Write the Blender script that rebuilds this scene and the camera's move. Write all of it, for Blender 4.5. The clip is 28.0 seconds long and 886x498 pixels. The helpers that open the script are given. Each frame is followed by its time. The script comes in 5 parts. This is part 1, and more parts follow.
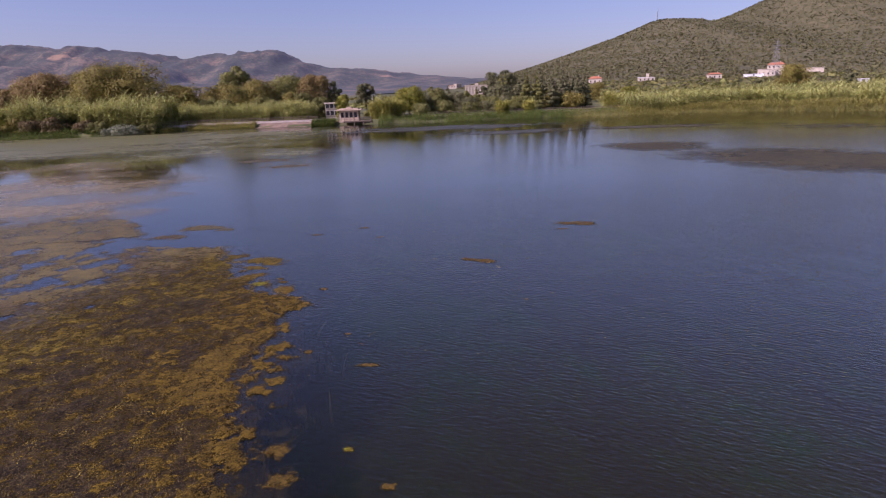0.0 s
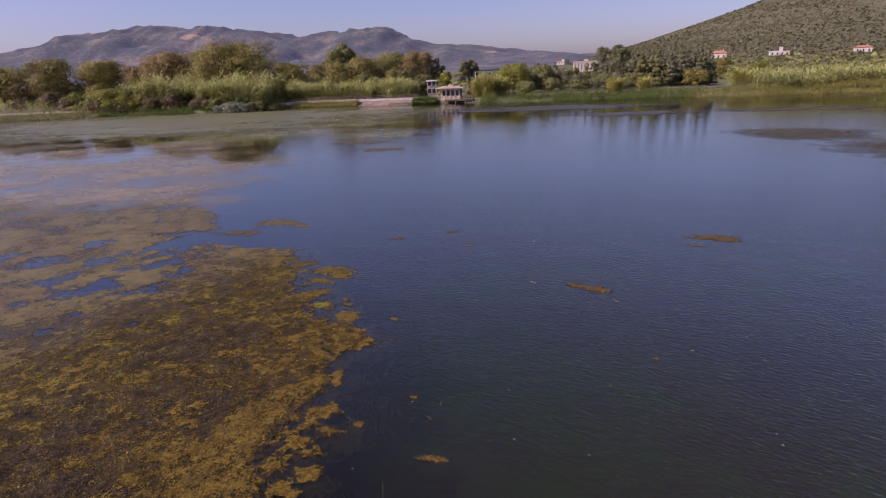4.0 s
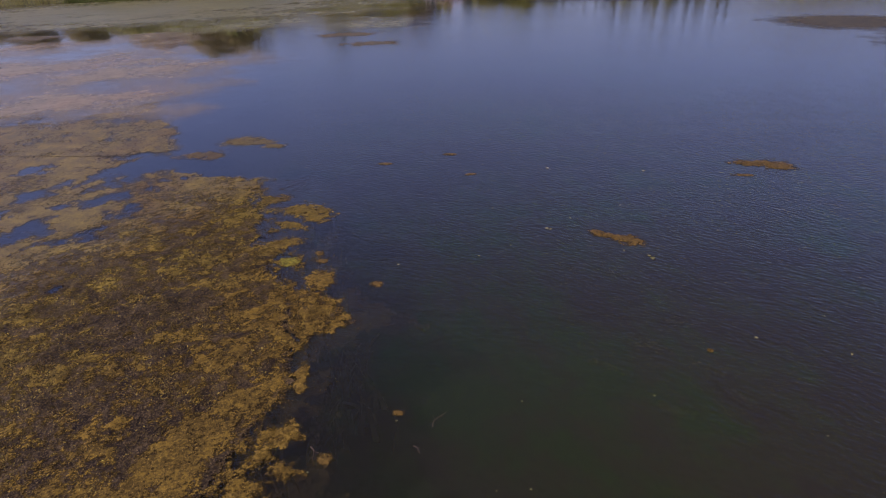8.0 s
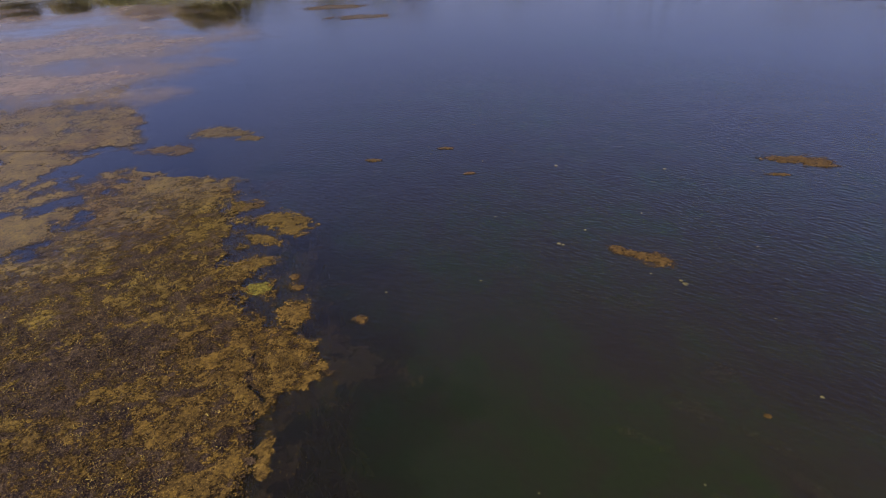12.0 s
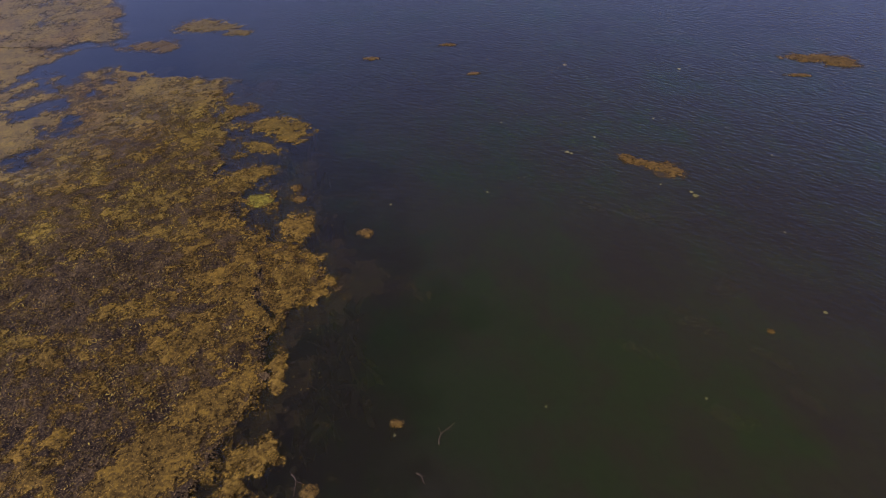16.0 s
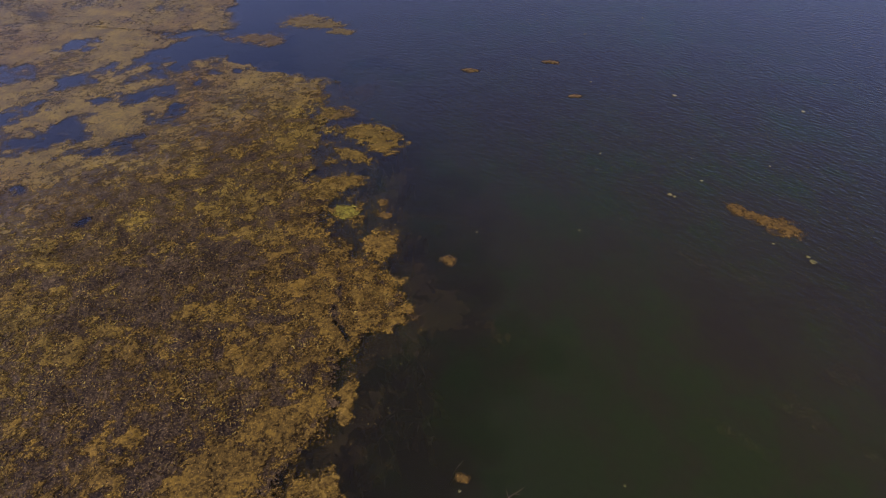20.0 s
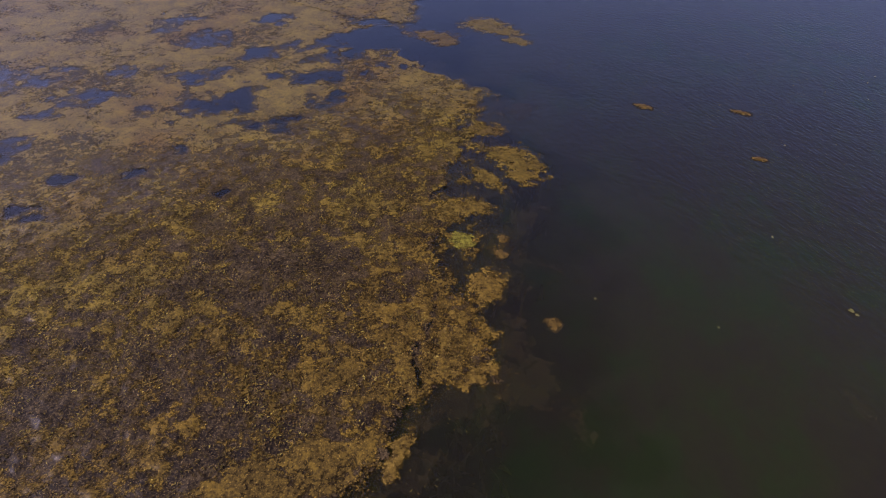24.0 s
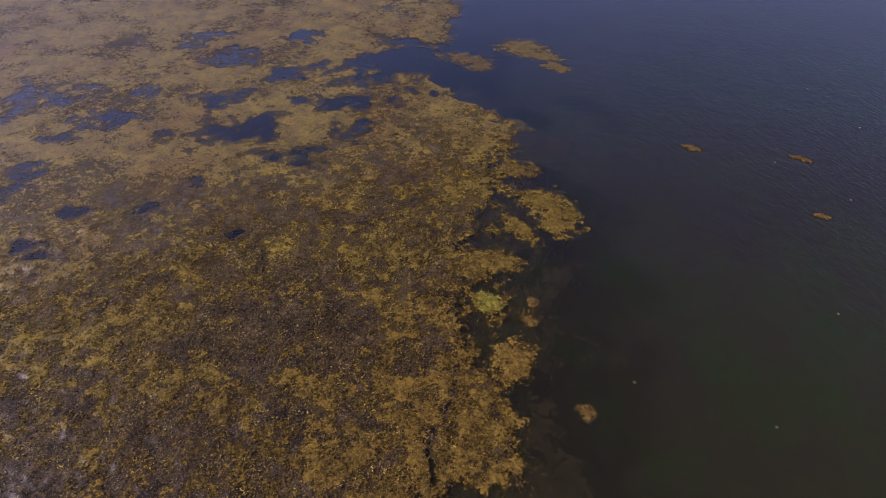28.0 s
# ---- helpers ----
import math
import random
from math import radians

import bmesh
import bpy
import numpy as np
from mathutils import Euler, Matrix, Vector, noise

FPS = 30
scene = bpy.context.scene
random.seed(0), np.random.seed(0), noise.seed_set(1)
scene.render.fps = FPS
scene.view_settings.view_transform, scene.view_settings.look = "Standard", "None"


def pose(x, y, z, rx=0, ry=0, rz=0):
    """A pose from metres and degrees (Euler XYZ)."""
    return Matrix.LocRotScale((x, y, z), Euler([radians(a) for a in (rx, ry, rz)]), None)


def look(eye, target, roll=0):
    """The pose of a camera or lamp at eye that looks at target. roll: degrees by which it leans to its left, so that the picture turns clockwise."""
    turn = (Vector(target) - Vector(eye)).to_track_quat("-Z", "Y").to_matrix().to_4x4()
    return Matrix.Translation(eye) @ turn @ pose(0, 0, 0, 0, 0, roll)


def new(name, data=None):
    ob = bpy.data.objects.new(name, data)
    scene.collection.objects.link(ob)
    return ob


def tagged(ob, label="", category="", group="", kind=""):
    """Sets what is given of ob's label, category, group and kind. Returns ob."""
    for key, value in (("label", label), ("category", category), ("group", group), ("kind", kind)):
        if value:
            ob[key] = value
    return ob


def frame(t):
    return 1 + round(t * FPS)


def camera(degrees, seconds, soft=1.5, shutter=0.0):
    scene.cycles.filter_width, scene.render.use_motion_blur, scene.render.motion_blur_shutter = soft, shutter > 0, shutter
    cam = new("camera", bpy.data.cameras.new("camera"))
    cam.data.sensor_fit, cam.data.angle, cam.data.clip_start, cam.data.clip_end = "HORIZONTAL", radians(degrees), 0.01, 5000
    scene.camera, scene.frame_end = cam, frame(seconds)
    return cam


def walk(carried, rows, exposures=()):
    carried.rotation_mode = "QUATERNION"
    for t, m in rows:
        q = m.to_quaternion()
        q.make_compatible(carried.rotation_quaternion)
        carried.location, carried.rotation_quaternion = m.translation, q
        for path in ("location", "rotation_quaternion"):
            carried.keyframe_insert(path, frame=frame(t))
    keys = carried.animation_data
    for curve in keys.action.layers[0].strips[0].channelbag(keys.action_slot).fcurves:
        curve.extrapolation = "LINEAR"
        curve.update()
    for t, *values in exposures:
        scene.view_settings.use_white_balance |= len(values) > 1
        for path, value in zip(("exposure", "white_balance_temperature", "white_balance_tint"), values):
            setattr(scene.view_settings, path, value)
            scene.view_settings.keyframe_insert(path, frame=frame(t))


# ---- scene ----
cam = camera(75.0, 28.0, 1.2)
PATH = [
    (0, (1.231, -12.597, 8.516), (1.295, -10.67, 7.985), -2.1),
    (0.5, (1.357, -11.98, 8.586), (1.323, -10.051, 8.058), -2.0),
    (1, (1.404, -11.273, 8.656), (1.275, -9.347, 8.131), -2.0),
    (1.5, (1.498, -10.452, 8.65), (1.319, -8.53, 8.126), -2.1),
    (2, (1.496, -9.725, 8.694), (1.287, -7.806, 8.172), -2.0),
    (2.5, (1.44, -8.905, 8.688), (1.203, -6.988, 8.167), -2.1),
    (4.5, (1.252, -6.162, 8.744), (0.975, -4.287, 8.106), -2.3),
    (5, (1.177, -5.525, 8.76), (0.897, -3.669, 8.07), -2.3),
    (5.5, (1.093, -4.883, 8.765), (0.812, -3.047, 8.023), -2.4),
    (6, (1.076, -4.328, 8.859), (0.795, -2.514, 8.064), -2.5),
    (6.5, (1.026, -3.695, 8.851), (0.746, -1.903, 8.009), -2.7),
    (7, (1.026, -3.127, 8.881), (0.743, -1.359, 7.989), -2.8),
    (7.5, (0.881, -2.494, 8.858), (0.608, -0.744, 7.929), -2.8),
    (8, (0.839, -1.93, 8.864), (0.57, -0.181, 7.933), -2.8),
    (8.5, (0.786, -1.407, 8.861), (0.521, 0.344, 7.931), -2.8),
    (9, (0.806, -0.898, 8.902), (0.538, 0.851, 7.969), -2.9),
    (9.5, (0.743, -0.464, 8.909), (0.479, 1.285, 7.977), -2.8),
    (10, (0.693, -0.014, 8.895), (0.43, 1.734, 7.959), -3.0),
    (10.5, (0.631, 0.35, 8.868), (0.371, 2.094, 7.925), -2.9),
    (11, (0.585, 0.666, 8.847), (0.326, 2.401, 7.887), -2.9),
    (11.5, (0.516, 0.935, 8.798), (0.26, 2.659, 7.815), -3.0),
    (13.5, (0.327, 1.614, 8.852), (0.083, 3.236, 7.707), -3.2),
    (14, (0.303, 1.716, 8.89), (0.061, 3.302, 7.696), -3.3),
    (14.5, (0.269, 1.761, 8.933), (0.031, 3.308, 7.688), -3.4),
    (15, (0.241, 1.788, 8.951), (0.007, 3.298, 7.66), -3.4),
    (15.5, (0.216, 1.77, 8.988), (-0.014, 3.267, 7.681), -3.4),
    (16, (0.151, 1.628, 9.036), (-0.077, 3.121, 7.726), -3.3),
    (16.5, (0.033, 1.49, 9.065), (-0.194, 2.982, 7.754), -3.3),
    (17, (-0.049, 1.405, 9.127), (-0.273, 2.895, 7.812), -3.3),
    (17.5, (-0.105, 1.386, 9.201), (-0.33, 2.873, 7.882), -3.3),
    (18, (-0.168, 1.492, 9.245), (-0.432, 2.972, 7.926), -3.2),
    (18.5, (-0.231, 1.705, 9.3), (-0.539, 3.176, 7.981), -3.0),
    (19, (-0.257, 1.957, 9.348), (-0.615, 3.417, 8.029), -2.9),
    (19.5, (-0.322, 2.248, 9.375), (-0.729, 3.695, 8.056), -2.7),
    (20, (-0.437, 2.515, 9.356), (-0.889, 3.954, 8.043), -2.2),
    (20.5, (-0.369, 2.852, 9.448), (-0.882, 4.267, 8.13), -2.4),
    (21, (-0.379, 3.138, 9.43), (-0.944, 4.534, 8.114), -2.2),
    (21.5, (-0.348, 3.393, 9.4), (-0.974, 4.766, 8.088), -2.1),
    (23.5, (-0.377, 4.219, 9.354), (-1.236, 5.464, 8.045), -1.4),
    (24, (-0.378, 4.347, 9.384), (-1.276, 5.563, 8.073), -1.2),
    (24.5, (-0.354, 4.457, 9.436), (-1.287, 5.644, 8.124), -1.1),
    (25, (-0.362, 4.564, 9.494), (-1.312, 5.734, 8.179), -1.1),
    (25.5, (-0.405, 4.664, 9.555), (-1.362, 5.826, 8.239), -1.1),
    (26, (-0.519, 4.854, 9.588), (-1.482, 6.011, 8.27), -1.2),
    (26.5, (-0.746, 5.153, 9.626), (-1.711, 6.308, 8.309), -1.2),
    (27, (-1.088, 5.542, 9.661), (-2.053, 6.696, 8.343), -1.2),
    (27.5, (-1.342, 5.796, 9.696), (-2.308, 6.95, 8.379), -1.2),
    (28, (-1.425, 5.884, 9.682), (-2.398, 7.039, 8.37), -1.4),
]
walk(cam, [(t, look(*row)) for t, *row in PATH],
     exposures=[(0, 0.39, 5700, 48), (6, 0.36, 5700, 48), (10, 0.31, 5700, 48), (28, 0.31, 5700, 48)])

# ---- world and sun ----
SUN_ELEV, SUN_AZ = radians(40), radians(245)   # azimuth clockwise from +y
world = bpy.data.worlds.new("sky")
scene.world = world
world.use_nodes = True
wn, wl = world.node_tree.nodes, world.node_tree.links
sky = wn.new("ShaderNodeTexSky")
sky.sky_type, sky.sun_disc = "NISHITA", False
sky.sun_elevation, sky.sun_rotation = SUN_ELEV, SUN_AZ
sky.air_density, sky.dust_density, sky.ozone_density = 1.0, 1.35, 3.0
hazy = wn.new("ShaderNodeMix")
hazy.data_type, hazy.blend_type = "RGBA", "MULTIPLY"
hazy.inputs[0].default_value, hazy.inputs[7].default_value = 1.0, (1.045, 0.955, 0.915, 1)
wl.new(sky.outputs[0], hazy.inputs[6])
wl.new(hazy.outputs[2], wn["Background"].inputs[0])
wn["Background"].inputs[1].default_value = 0.083
sun = new("sun", bpy.data.lights.new("sun", "SUN"))
sun.data.energy, sun.data.angle, sun.data.color = 4.8, radians(0.5), (1.0, 0.93, 0.82)
to_sun = Vector((math.sin(SUN_AZ) * math.cos(SUN_ELEV), math.cos(SUN_AZ) * math.cos(SUN_ELEV), math.sin(SUN_ELEV)))
sun.matrix_world = look(to_sun * 50, (0, 0, 0))

# ---- materials ----


def ramp(nt, fac, stops):
    r = nt.nodes.new("ShaderNodeValToRGB")
    els = r.color_ramp.elements
    while len(els) < len(stops):
        els.new(0.5)
    for e, (p, c) in zip(els, stops):
        e.position, e.color = p, (*c, 1)
    nt.links.new(fac, r.inputs[0])
    return r.outputs[0]


def tex_noise(nt, scale, detail=4.0, rough=0.55, stretch=(1, 1, 1), turn=0.0, lift=0.0):
    tc, mp, n = nt.nodes.new("ShaderNodeTexCoord"), nt.nodes.new("ShaderNodeMapping"), nt.nodes.new("ShaderNodeTexNoise")
    mp.vector_type = "TEXTURE"
    mp.inputs["Scale"].default_value = [1 / k for k in stretch]
    mp.inputs["Rotation"].default_value = (0, 0, radians(turn))
    mp.inputs["Location"].default_value = (lift, lift * 0.7, 0)
    nt.links.new(tc.outputs["Object"], mp.inputs[0])
    nt.links.new(mp.outputs[0], n.inputs["Vector"])
    n.inputs["Scale"].default_value, n.inputs["Detail"].default_value, n.inputs["Roughness"].default_value = scale, detail, rough
    return n.outputs["Fac"]


def mixed(nt, fac, a, b, mode="MIX"):
    m = nt.nodes.new("ShaderNodeMix")
    m.data_type, m.blend_type = "RGBA", mode
    for sock, v in ((m.inputs[0], fac), (m.inputs[6], a), (m.inputs[7], b)):
        if isinstance(v, (int, float)):
            sock.default_value = v
        elif isinstance(v, tuple):
            sock.default_value = (*v, 1)
        else:
            nt.links.new(v, sock)
    return m.outputs[2]


def math_node(nt, op, a, b=0.0, clamp=False):
    m = nt.nodes.new("ShaderNodeMath")
    m.operation, m.use_clamp = op, clamp
    for sock, v in zip(m.inputs, (a, b)):
        if isinstance(v, (int, float)):
            sock.default_value = v
        else:
            nt.links.new(v, sock)
    return m.outputs[0]


def surface(name, dark, light, third=None, scale=1.0, fine=12.0, rough=0.8, bump=0.3, depth=0.05, island=0.0, piece=0.0, spec=0.3, stretch=(1, 1, 1), sheen=None):
    """A two-scale procedural surface: broad blotches, fine grain, relief, and variation from piece to piece."""
    m = bpy.data.materials.new(name)
    m.use_nodes = True
    nt = m.node_tree
    b = nt.nodes["Principled BSDF"]
    broad, grain = tex_noise(nt, scale, 5, 0.6, stretch), tex_noise(nt, fine, 4, 0.65, stretch, 20, 3.1)
    fac = math_node(nt, "ADD", math_node(nt, "MULTIPLY", broad, 0.6), math_node(nt, "MULTIPLY", grain, 0.4))
    mid = third or tuple((p + q) / 2 for p, q in zip(dark, light))
    col = ramp(nt, fac, [(0.34, dark), (0.5, mid), (0.66, light)])
    if island:
        g = nt.nodes.new("ShaderNodeNewGeometry")
        v = math_node(nt, "ADD", math_node(nt, "MULTIPLY", g.outputs["Random Per Island"], 2 * island), 1 - island)
        h = nt.nodes.new("ShaderNodeHueSaturation")
        nt.links.new(v, h.inputs["Value"])
        nt.links.new(math_node(nt, "ADD", math_node(nt, "MULTIPLY", g.outputs["Random Per Island"], 0.05), 0.475), h.inputs["Hue"])
        nt.links.new(col, h.inputs["Color"])
        col = h.outputs[0]
    if piece:
        o = nt.nodes.new("ShaderNodeObjectInfo")
        h = nt.nodes.new("ShaderNodeHueSaturation")
        nt.links.new(math_node(nt, "ADD", math_node(nt, "MULTIPLY", o.outputs["Random"], 2 * piece), 1 - piece), h.inputs["Value"])
        nt.links.new(col, h.inputs["Color"])
        col = h.outputs[0]
    nt.links.new(col, b.inputs["Base Color"])
    b.inputs["Roughness"].default_value = rough
    b.inputs["Specular IOR Level"].default_value = spec
    if bump:
        bp = nt.nodes.new("ShaderNodeBump")
        bp.inputs["Strength"].default_value, bp.inputs["Distance"].default_value = bump, depth
        nt.links.new(grain, bp.inputs["Height"])
        nt.links.new(bp.outputs[0], b.inputs["Normal"])
    return m


def leaf_surface(name, dark, light, tone=0.24, rough=0.55):
    m = surface(name, dark, light, scale=0.35, fine=2.5, rough=rough, bump=0, island=tone, piece=0.12, spec=0.10)
    nt = m.node_tree
    b = nt.nodes["Principled BSDF"]
    glow = nt.nodes.new("ShaderNodeBsdfTranslucent")
    nt.links.new(b.inputs["Base Color"].links[0].from_socket, glow.inputs["Color"])
    mx = nt.nodes.new("ShaderNodeMixShader")
    mx.inputs[0].default_value = 0.30
    nt.links.new(b.outputs[0], mx.inputs[1])
    nt.links.new(glow.outputs[0], mx.inputs[2])
    nt.links.new(mx.outputs[0], nt.nodes["Material Output"].inputs["Surface"])
    return m


def water_surface():
    """Clear lake water: mirror by Fresnel, tinted see-through below, wind ripples that come and go in patches."""
    m = bpy.data.materials.new("lake_water")
    m.use_nodes = True
    nt = m.node_tree
    nt.nodes.remove(nt.nodes["Principled BSDF"])
    out = nt.nodes["Material Output"]
    long_w = tex_noise(nt, 8.0, 2.5, 0.5, (0.42, 1, 1), -34)
    cross_w = tex_noise(nt, 11.0, 2, 0.5, (0.5, 1, 1), -12, 5.0)
    gust = ramp(nt, tex_noise(nt, 0.045, 3, 0.5, (0.6, 1.4, 1), 10, 9.0), [(0.38, (0.8,) * 3), (0.62, (1.0,) * 3)])
    h = math_node(nt, "ADD", math_node(nt, "MULTIPLY", long_w, 0.7), math_node(nt, "MULTIPLY", cross_w, 0.3))
    bp = nt.nodes.new("ShaderNodeBump")
    bp.inputs["Distance"].default_value = 0.08
    nt.links.new(h, bp.inputs["Height"])
    # the far shore lies in the lee, with calm water under it
    g = nt.nodes.new("ShaderNodeNewGeometry")
    sep = nt.nodes.new("ShaderNodeSeparateXYZ")
    nt.links.new(g.outputs["Position"], sep.inputs[0])
    lee = ramp(nt, math_node(nt, "DIVIDE", sep.outputs["Y"], 100.0), [(0.16, (1.0,) * 3), (0.42, (0.40,) * 3), (0.8, (0.28,) * 3), (1.3, (0.14,) * 3)])
    # the floating weed damps the ripples
    side = math_node(nt, "ADD", sep.outputs["X"], math_node(nt, "MULTIPLY", sep.outputs["Y"], 0.4))
    open_w = ramp(nt, math_node(nt, "ADD", math_node(nt, "DIVIDE", side, 20.0), 0.5), [(0.28, (0.08,) * 3), (0.50, (1.0,) * 3)])
    nt.links.new(math_node(nt, "MULTIPLY", math_node(nt, "MULTIPLY", gust, math_node(nt, "MULTIPLY", lee, open_w)), 0.44), bp.inputs["Strength"])
    lw = nt.nodes.new("ShaderNodeLayerWeight")
    lw.inputs["Blend"].default_value = 0.5
    nt.links.new(bp.outputs[0], lw.inputs["Normal"])
    gloss = math_node(nt, "ADD", math_node(nt, "MULTIPLY", math_node(nt, "POWER", lw.outputs["Facing"], 3.4), 0.98), 0.02, True)
    gl = nt.nodes.new("ShaderNodeBsdfGlossy")
    gl.inputs["Roughness"].default_value = 0.03
    nt.links.new(bp.outputs[0], gl.inputs["Normal"])
    tr = nt.nodes.new("ShaderNodeBsdfTransparent")
    tr.inputs["Color"].default_value = (0.80, 0.83, 0.74, 1)
    silt = nt.nodes.new("ShaderNodeBsdfDiffuse")
    cloud = math_node(nt, "ADD", math_node(nt, "MULTIPLY", tex_noise(nt, 0.11, 3, 0.6, (1, 1, 1), 0, 21.0), 0.5), math_node(nt, "MULTIPLY", tex_noise(nt, 0.7, 6, 0.75, (1, 0.6, 1), 30, 4.0), 0.8))
    # a greener, murkier patch off the weed edge
    far_off = nt.nodes.new("ShaderNodeVectorMath")
    far_off.operation = "DISTANCE"
    nt.links.new(g.outputs["Position"], far_off.inputs[0])
    far_off.inputs[1].default_value = (1.0, 7.5, 0)
    murk = ramp(nt, math_node(nt, "DIVIDE", far_off.outputs["Value"], 7.5), [(0.1, (0.10,) * 3), (0.85, (0.0,) * 3)])
    cloud = math_node(nt, "ADD", math_node(nt, "SUBTRACT", cloud, 0.22), murk)
    nt.links.new(ramp(nt, cloud, [(0.34, (0.032, 0.0265, 0.011)), (0.46, (0.034, 0.034, 0.010)), (0.57, (0.027, 0.040, 0.006))]), silt.inputs["Color"])
    body = nt.nodes.new("ShaderNodeMixShader")
    # the water is clearer over the sunken weed beside the mat
    clear = ramp(nt, math_node(nt, "ADD", math_node(nt, "DIVIDE", side, 20.0), 0.5), [(0.36, (0.10,) * 3), (0.48, (0.24,) * 3), (0.72, (0.38,) * 3), (1.0, (0.50,) * 3)])
    nt.links.new(clear, body.inputs[0])
    nt.links.new(tr.outputs[0], body.inputs[1])
    nt.links.new(silt.outputs[0], body.inputs[2])
    mx = nt.nodes.new("ShaderNodeMixShader")
    nt.links.new(gloss, mx.inputs[0])
    nt.links.new(body.outputs[0], mx.inputs[1])
    nt.links.new(gl.outputs[0], mx.inputs[2])
    nt.links.new(mx.outputs[0], out.inputs["Surface"])
    return m


def floating_surface(name, dark, mid, light, fleck, olive, broad=1.6, grain=26.0, speck=60.0, soft=0.10, torn=0.5, most=1.0, rough=0.6, spec=0.3, bump=1.0, depth=0.02, wet=0.22, thick=0.0, fade=1.0):
    """Floating growth whose thin torn margin lets the water through, by the sheet's own cover, with a grain of scraps and pits."""
    m = bpy.data.materials.new(name)
    m.use_nodes = True
    nt = m.node_tree
    b = nt.nodes["Principled BSDF"]
    a = nt.nodes.new("ShaderNodeAttribute")
    a.attribute_name = "cover"
    clump, g = tex_noise(nt, grain * 0.3, 4, 0.65, (1, 1, 1), 15, 7.0), tex_noise(nt, grain, 3, 0.6, (1, 1, 1), 20, 3.1)
    s = tex_noise(nt, speck, 1.5, 0.5, (0.75, 1, 1), 50, 1.7)
    edge = math_node(nt, "ADD", a.outputs["Fac"], math_node(nt, "ADD", math_node(nt, "MULTIPLY", math_node(nt, "SUBTRACT", clump, 0.5), torn * 1.3), math_node(nt, "MULTIPLY", math_node(nt, "SUBTRACT", g, 0.5), torn)))
    # away from the open edge the growth thins out to a smooth film
    pos, sep = nt.nodes.new("ShaderNodeNewGeometry"), nt.nodes.new("ShaderNodeSeparateXYZ")
    nt.links.new(pos.outputs["Position"], sep.inputs[0])
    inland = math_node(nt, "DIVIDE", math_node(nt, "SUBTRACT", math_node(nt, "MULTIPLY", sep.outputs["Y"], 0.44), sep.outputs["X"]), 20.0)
    thin = ramp(nt, inland, [(0.75, (0,) * 3), (1.1, (fade,) * 3)])
    sharp = mixed(nt, thin, (0.5 / soft,) * 3, (min(0.5 / soft, 1.3),) * 3)
    alpha = math_node(nt, "ADD", math_node(nt, "MULTIPLY", edge, sharp), 0.5, True)
    nt.links.new(math_node(nt, "MULTIPLY", alpha, most), b.inputs["Alpha"])
    wide = tex_noise(nt, broad, 4, 0.6, (1, 1, 1), 0, 13.0)
    fac = math_node(nt, "ADD", math_node(nt, "ADD", math_node(nt, "MULTIPLY", wide, 0.30), math_node(nt, "MULTIPLY", clump, 0.25)), math_node(nt, "MULTIPLY", g, 0.45))
    # thick growth stands prouder and brighter
    fac = math_node(nt, "ADD", fac, math_node(nt, "MINIMUM", math_node(nt, "MULTIPLY", math_node(nt, "SUBTRACT", a.outputs["Fac"], 0.2), thick), 0.05))
    col = ramp(nt, fac, [(0.40, dark), (0.5, mid), (0.60, light)])
    tint = ramp(nt, tex_noise(nt, broad * 0.22, 3, 0.6, (1, 1, 1), 40, 31.0), [(0.30, (0, 0, 0)), (0.52, (1, 1, 1))])
    # away from the open edge it turns olive; tints above one paint in sheen
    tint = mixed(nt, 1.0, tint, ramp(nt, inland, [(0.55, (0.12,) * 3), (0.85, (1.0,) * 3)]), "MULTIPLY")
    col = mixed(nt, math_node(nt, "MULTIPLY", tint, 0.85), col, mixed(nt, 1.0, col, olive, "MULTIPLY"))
    # pale flecks: leaf scraps, with their wet glint put into the colour
    col = mixed(nt, ramp(nt, s, [(0.615, (0, 0, 0)), (0.72, (1, 1, 1))]), col, fleck)
    nt.links.new(col, b.inputs["Base Color"])
    b.inputs["Roughness"].default_value, b.inputs["Specular IOR Level"].default_value = rough, spec
    bp = nt.nodes.new("ShaderNodeBump")
    nt.links.new(mixed(nt, thin, (bump,) * 3, (bump * 0.12,) * 3), bp.inputs["Strength"])
    bp.inputs["Distance"].default_value = depth
    nt.links.new(math_node(nt, "ADD", math_node(nt, "MULTIPLY", g, 0.7), math_node(nt, "MULTIPLY", s, 0.3)), bp.inputs["Height"])
    nt.links.new(bp.outputs[0], b.inputs["Normal"])
    # a skin of water lies over it, thicker where the growth thins out to a film
    nt.links.new(mixed(nt, ramp(nt, inland, [(0.9, (0,) * 3), (1.6, (1,) * 3)]), (wet,) * 3, (wet * 0.4 + 0.7,) * 3), b.inputs["Coat Weight"])
    b.inputs["Coat Roughness"].default_value, b.inputs["Coat IOR"].default_value = 0.34, 1.33
    return m


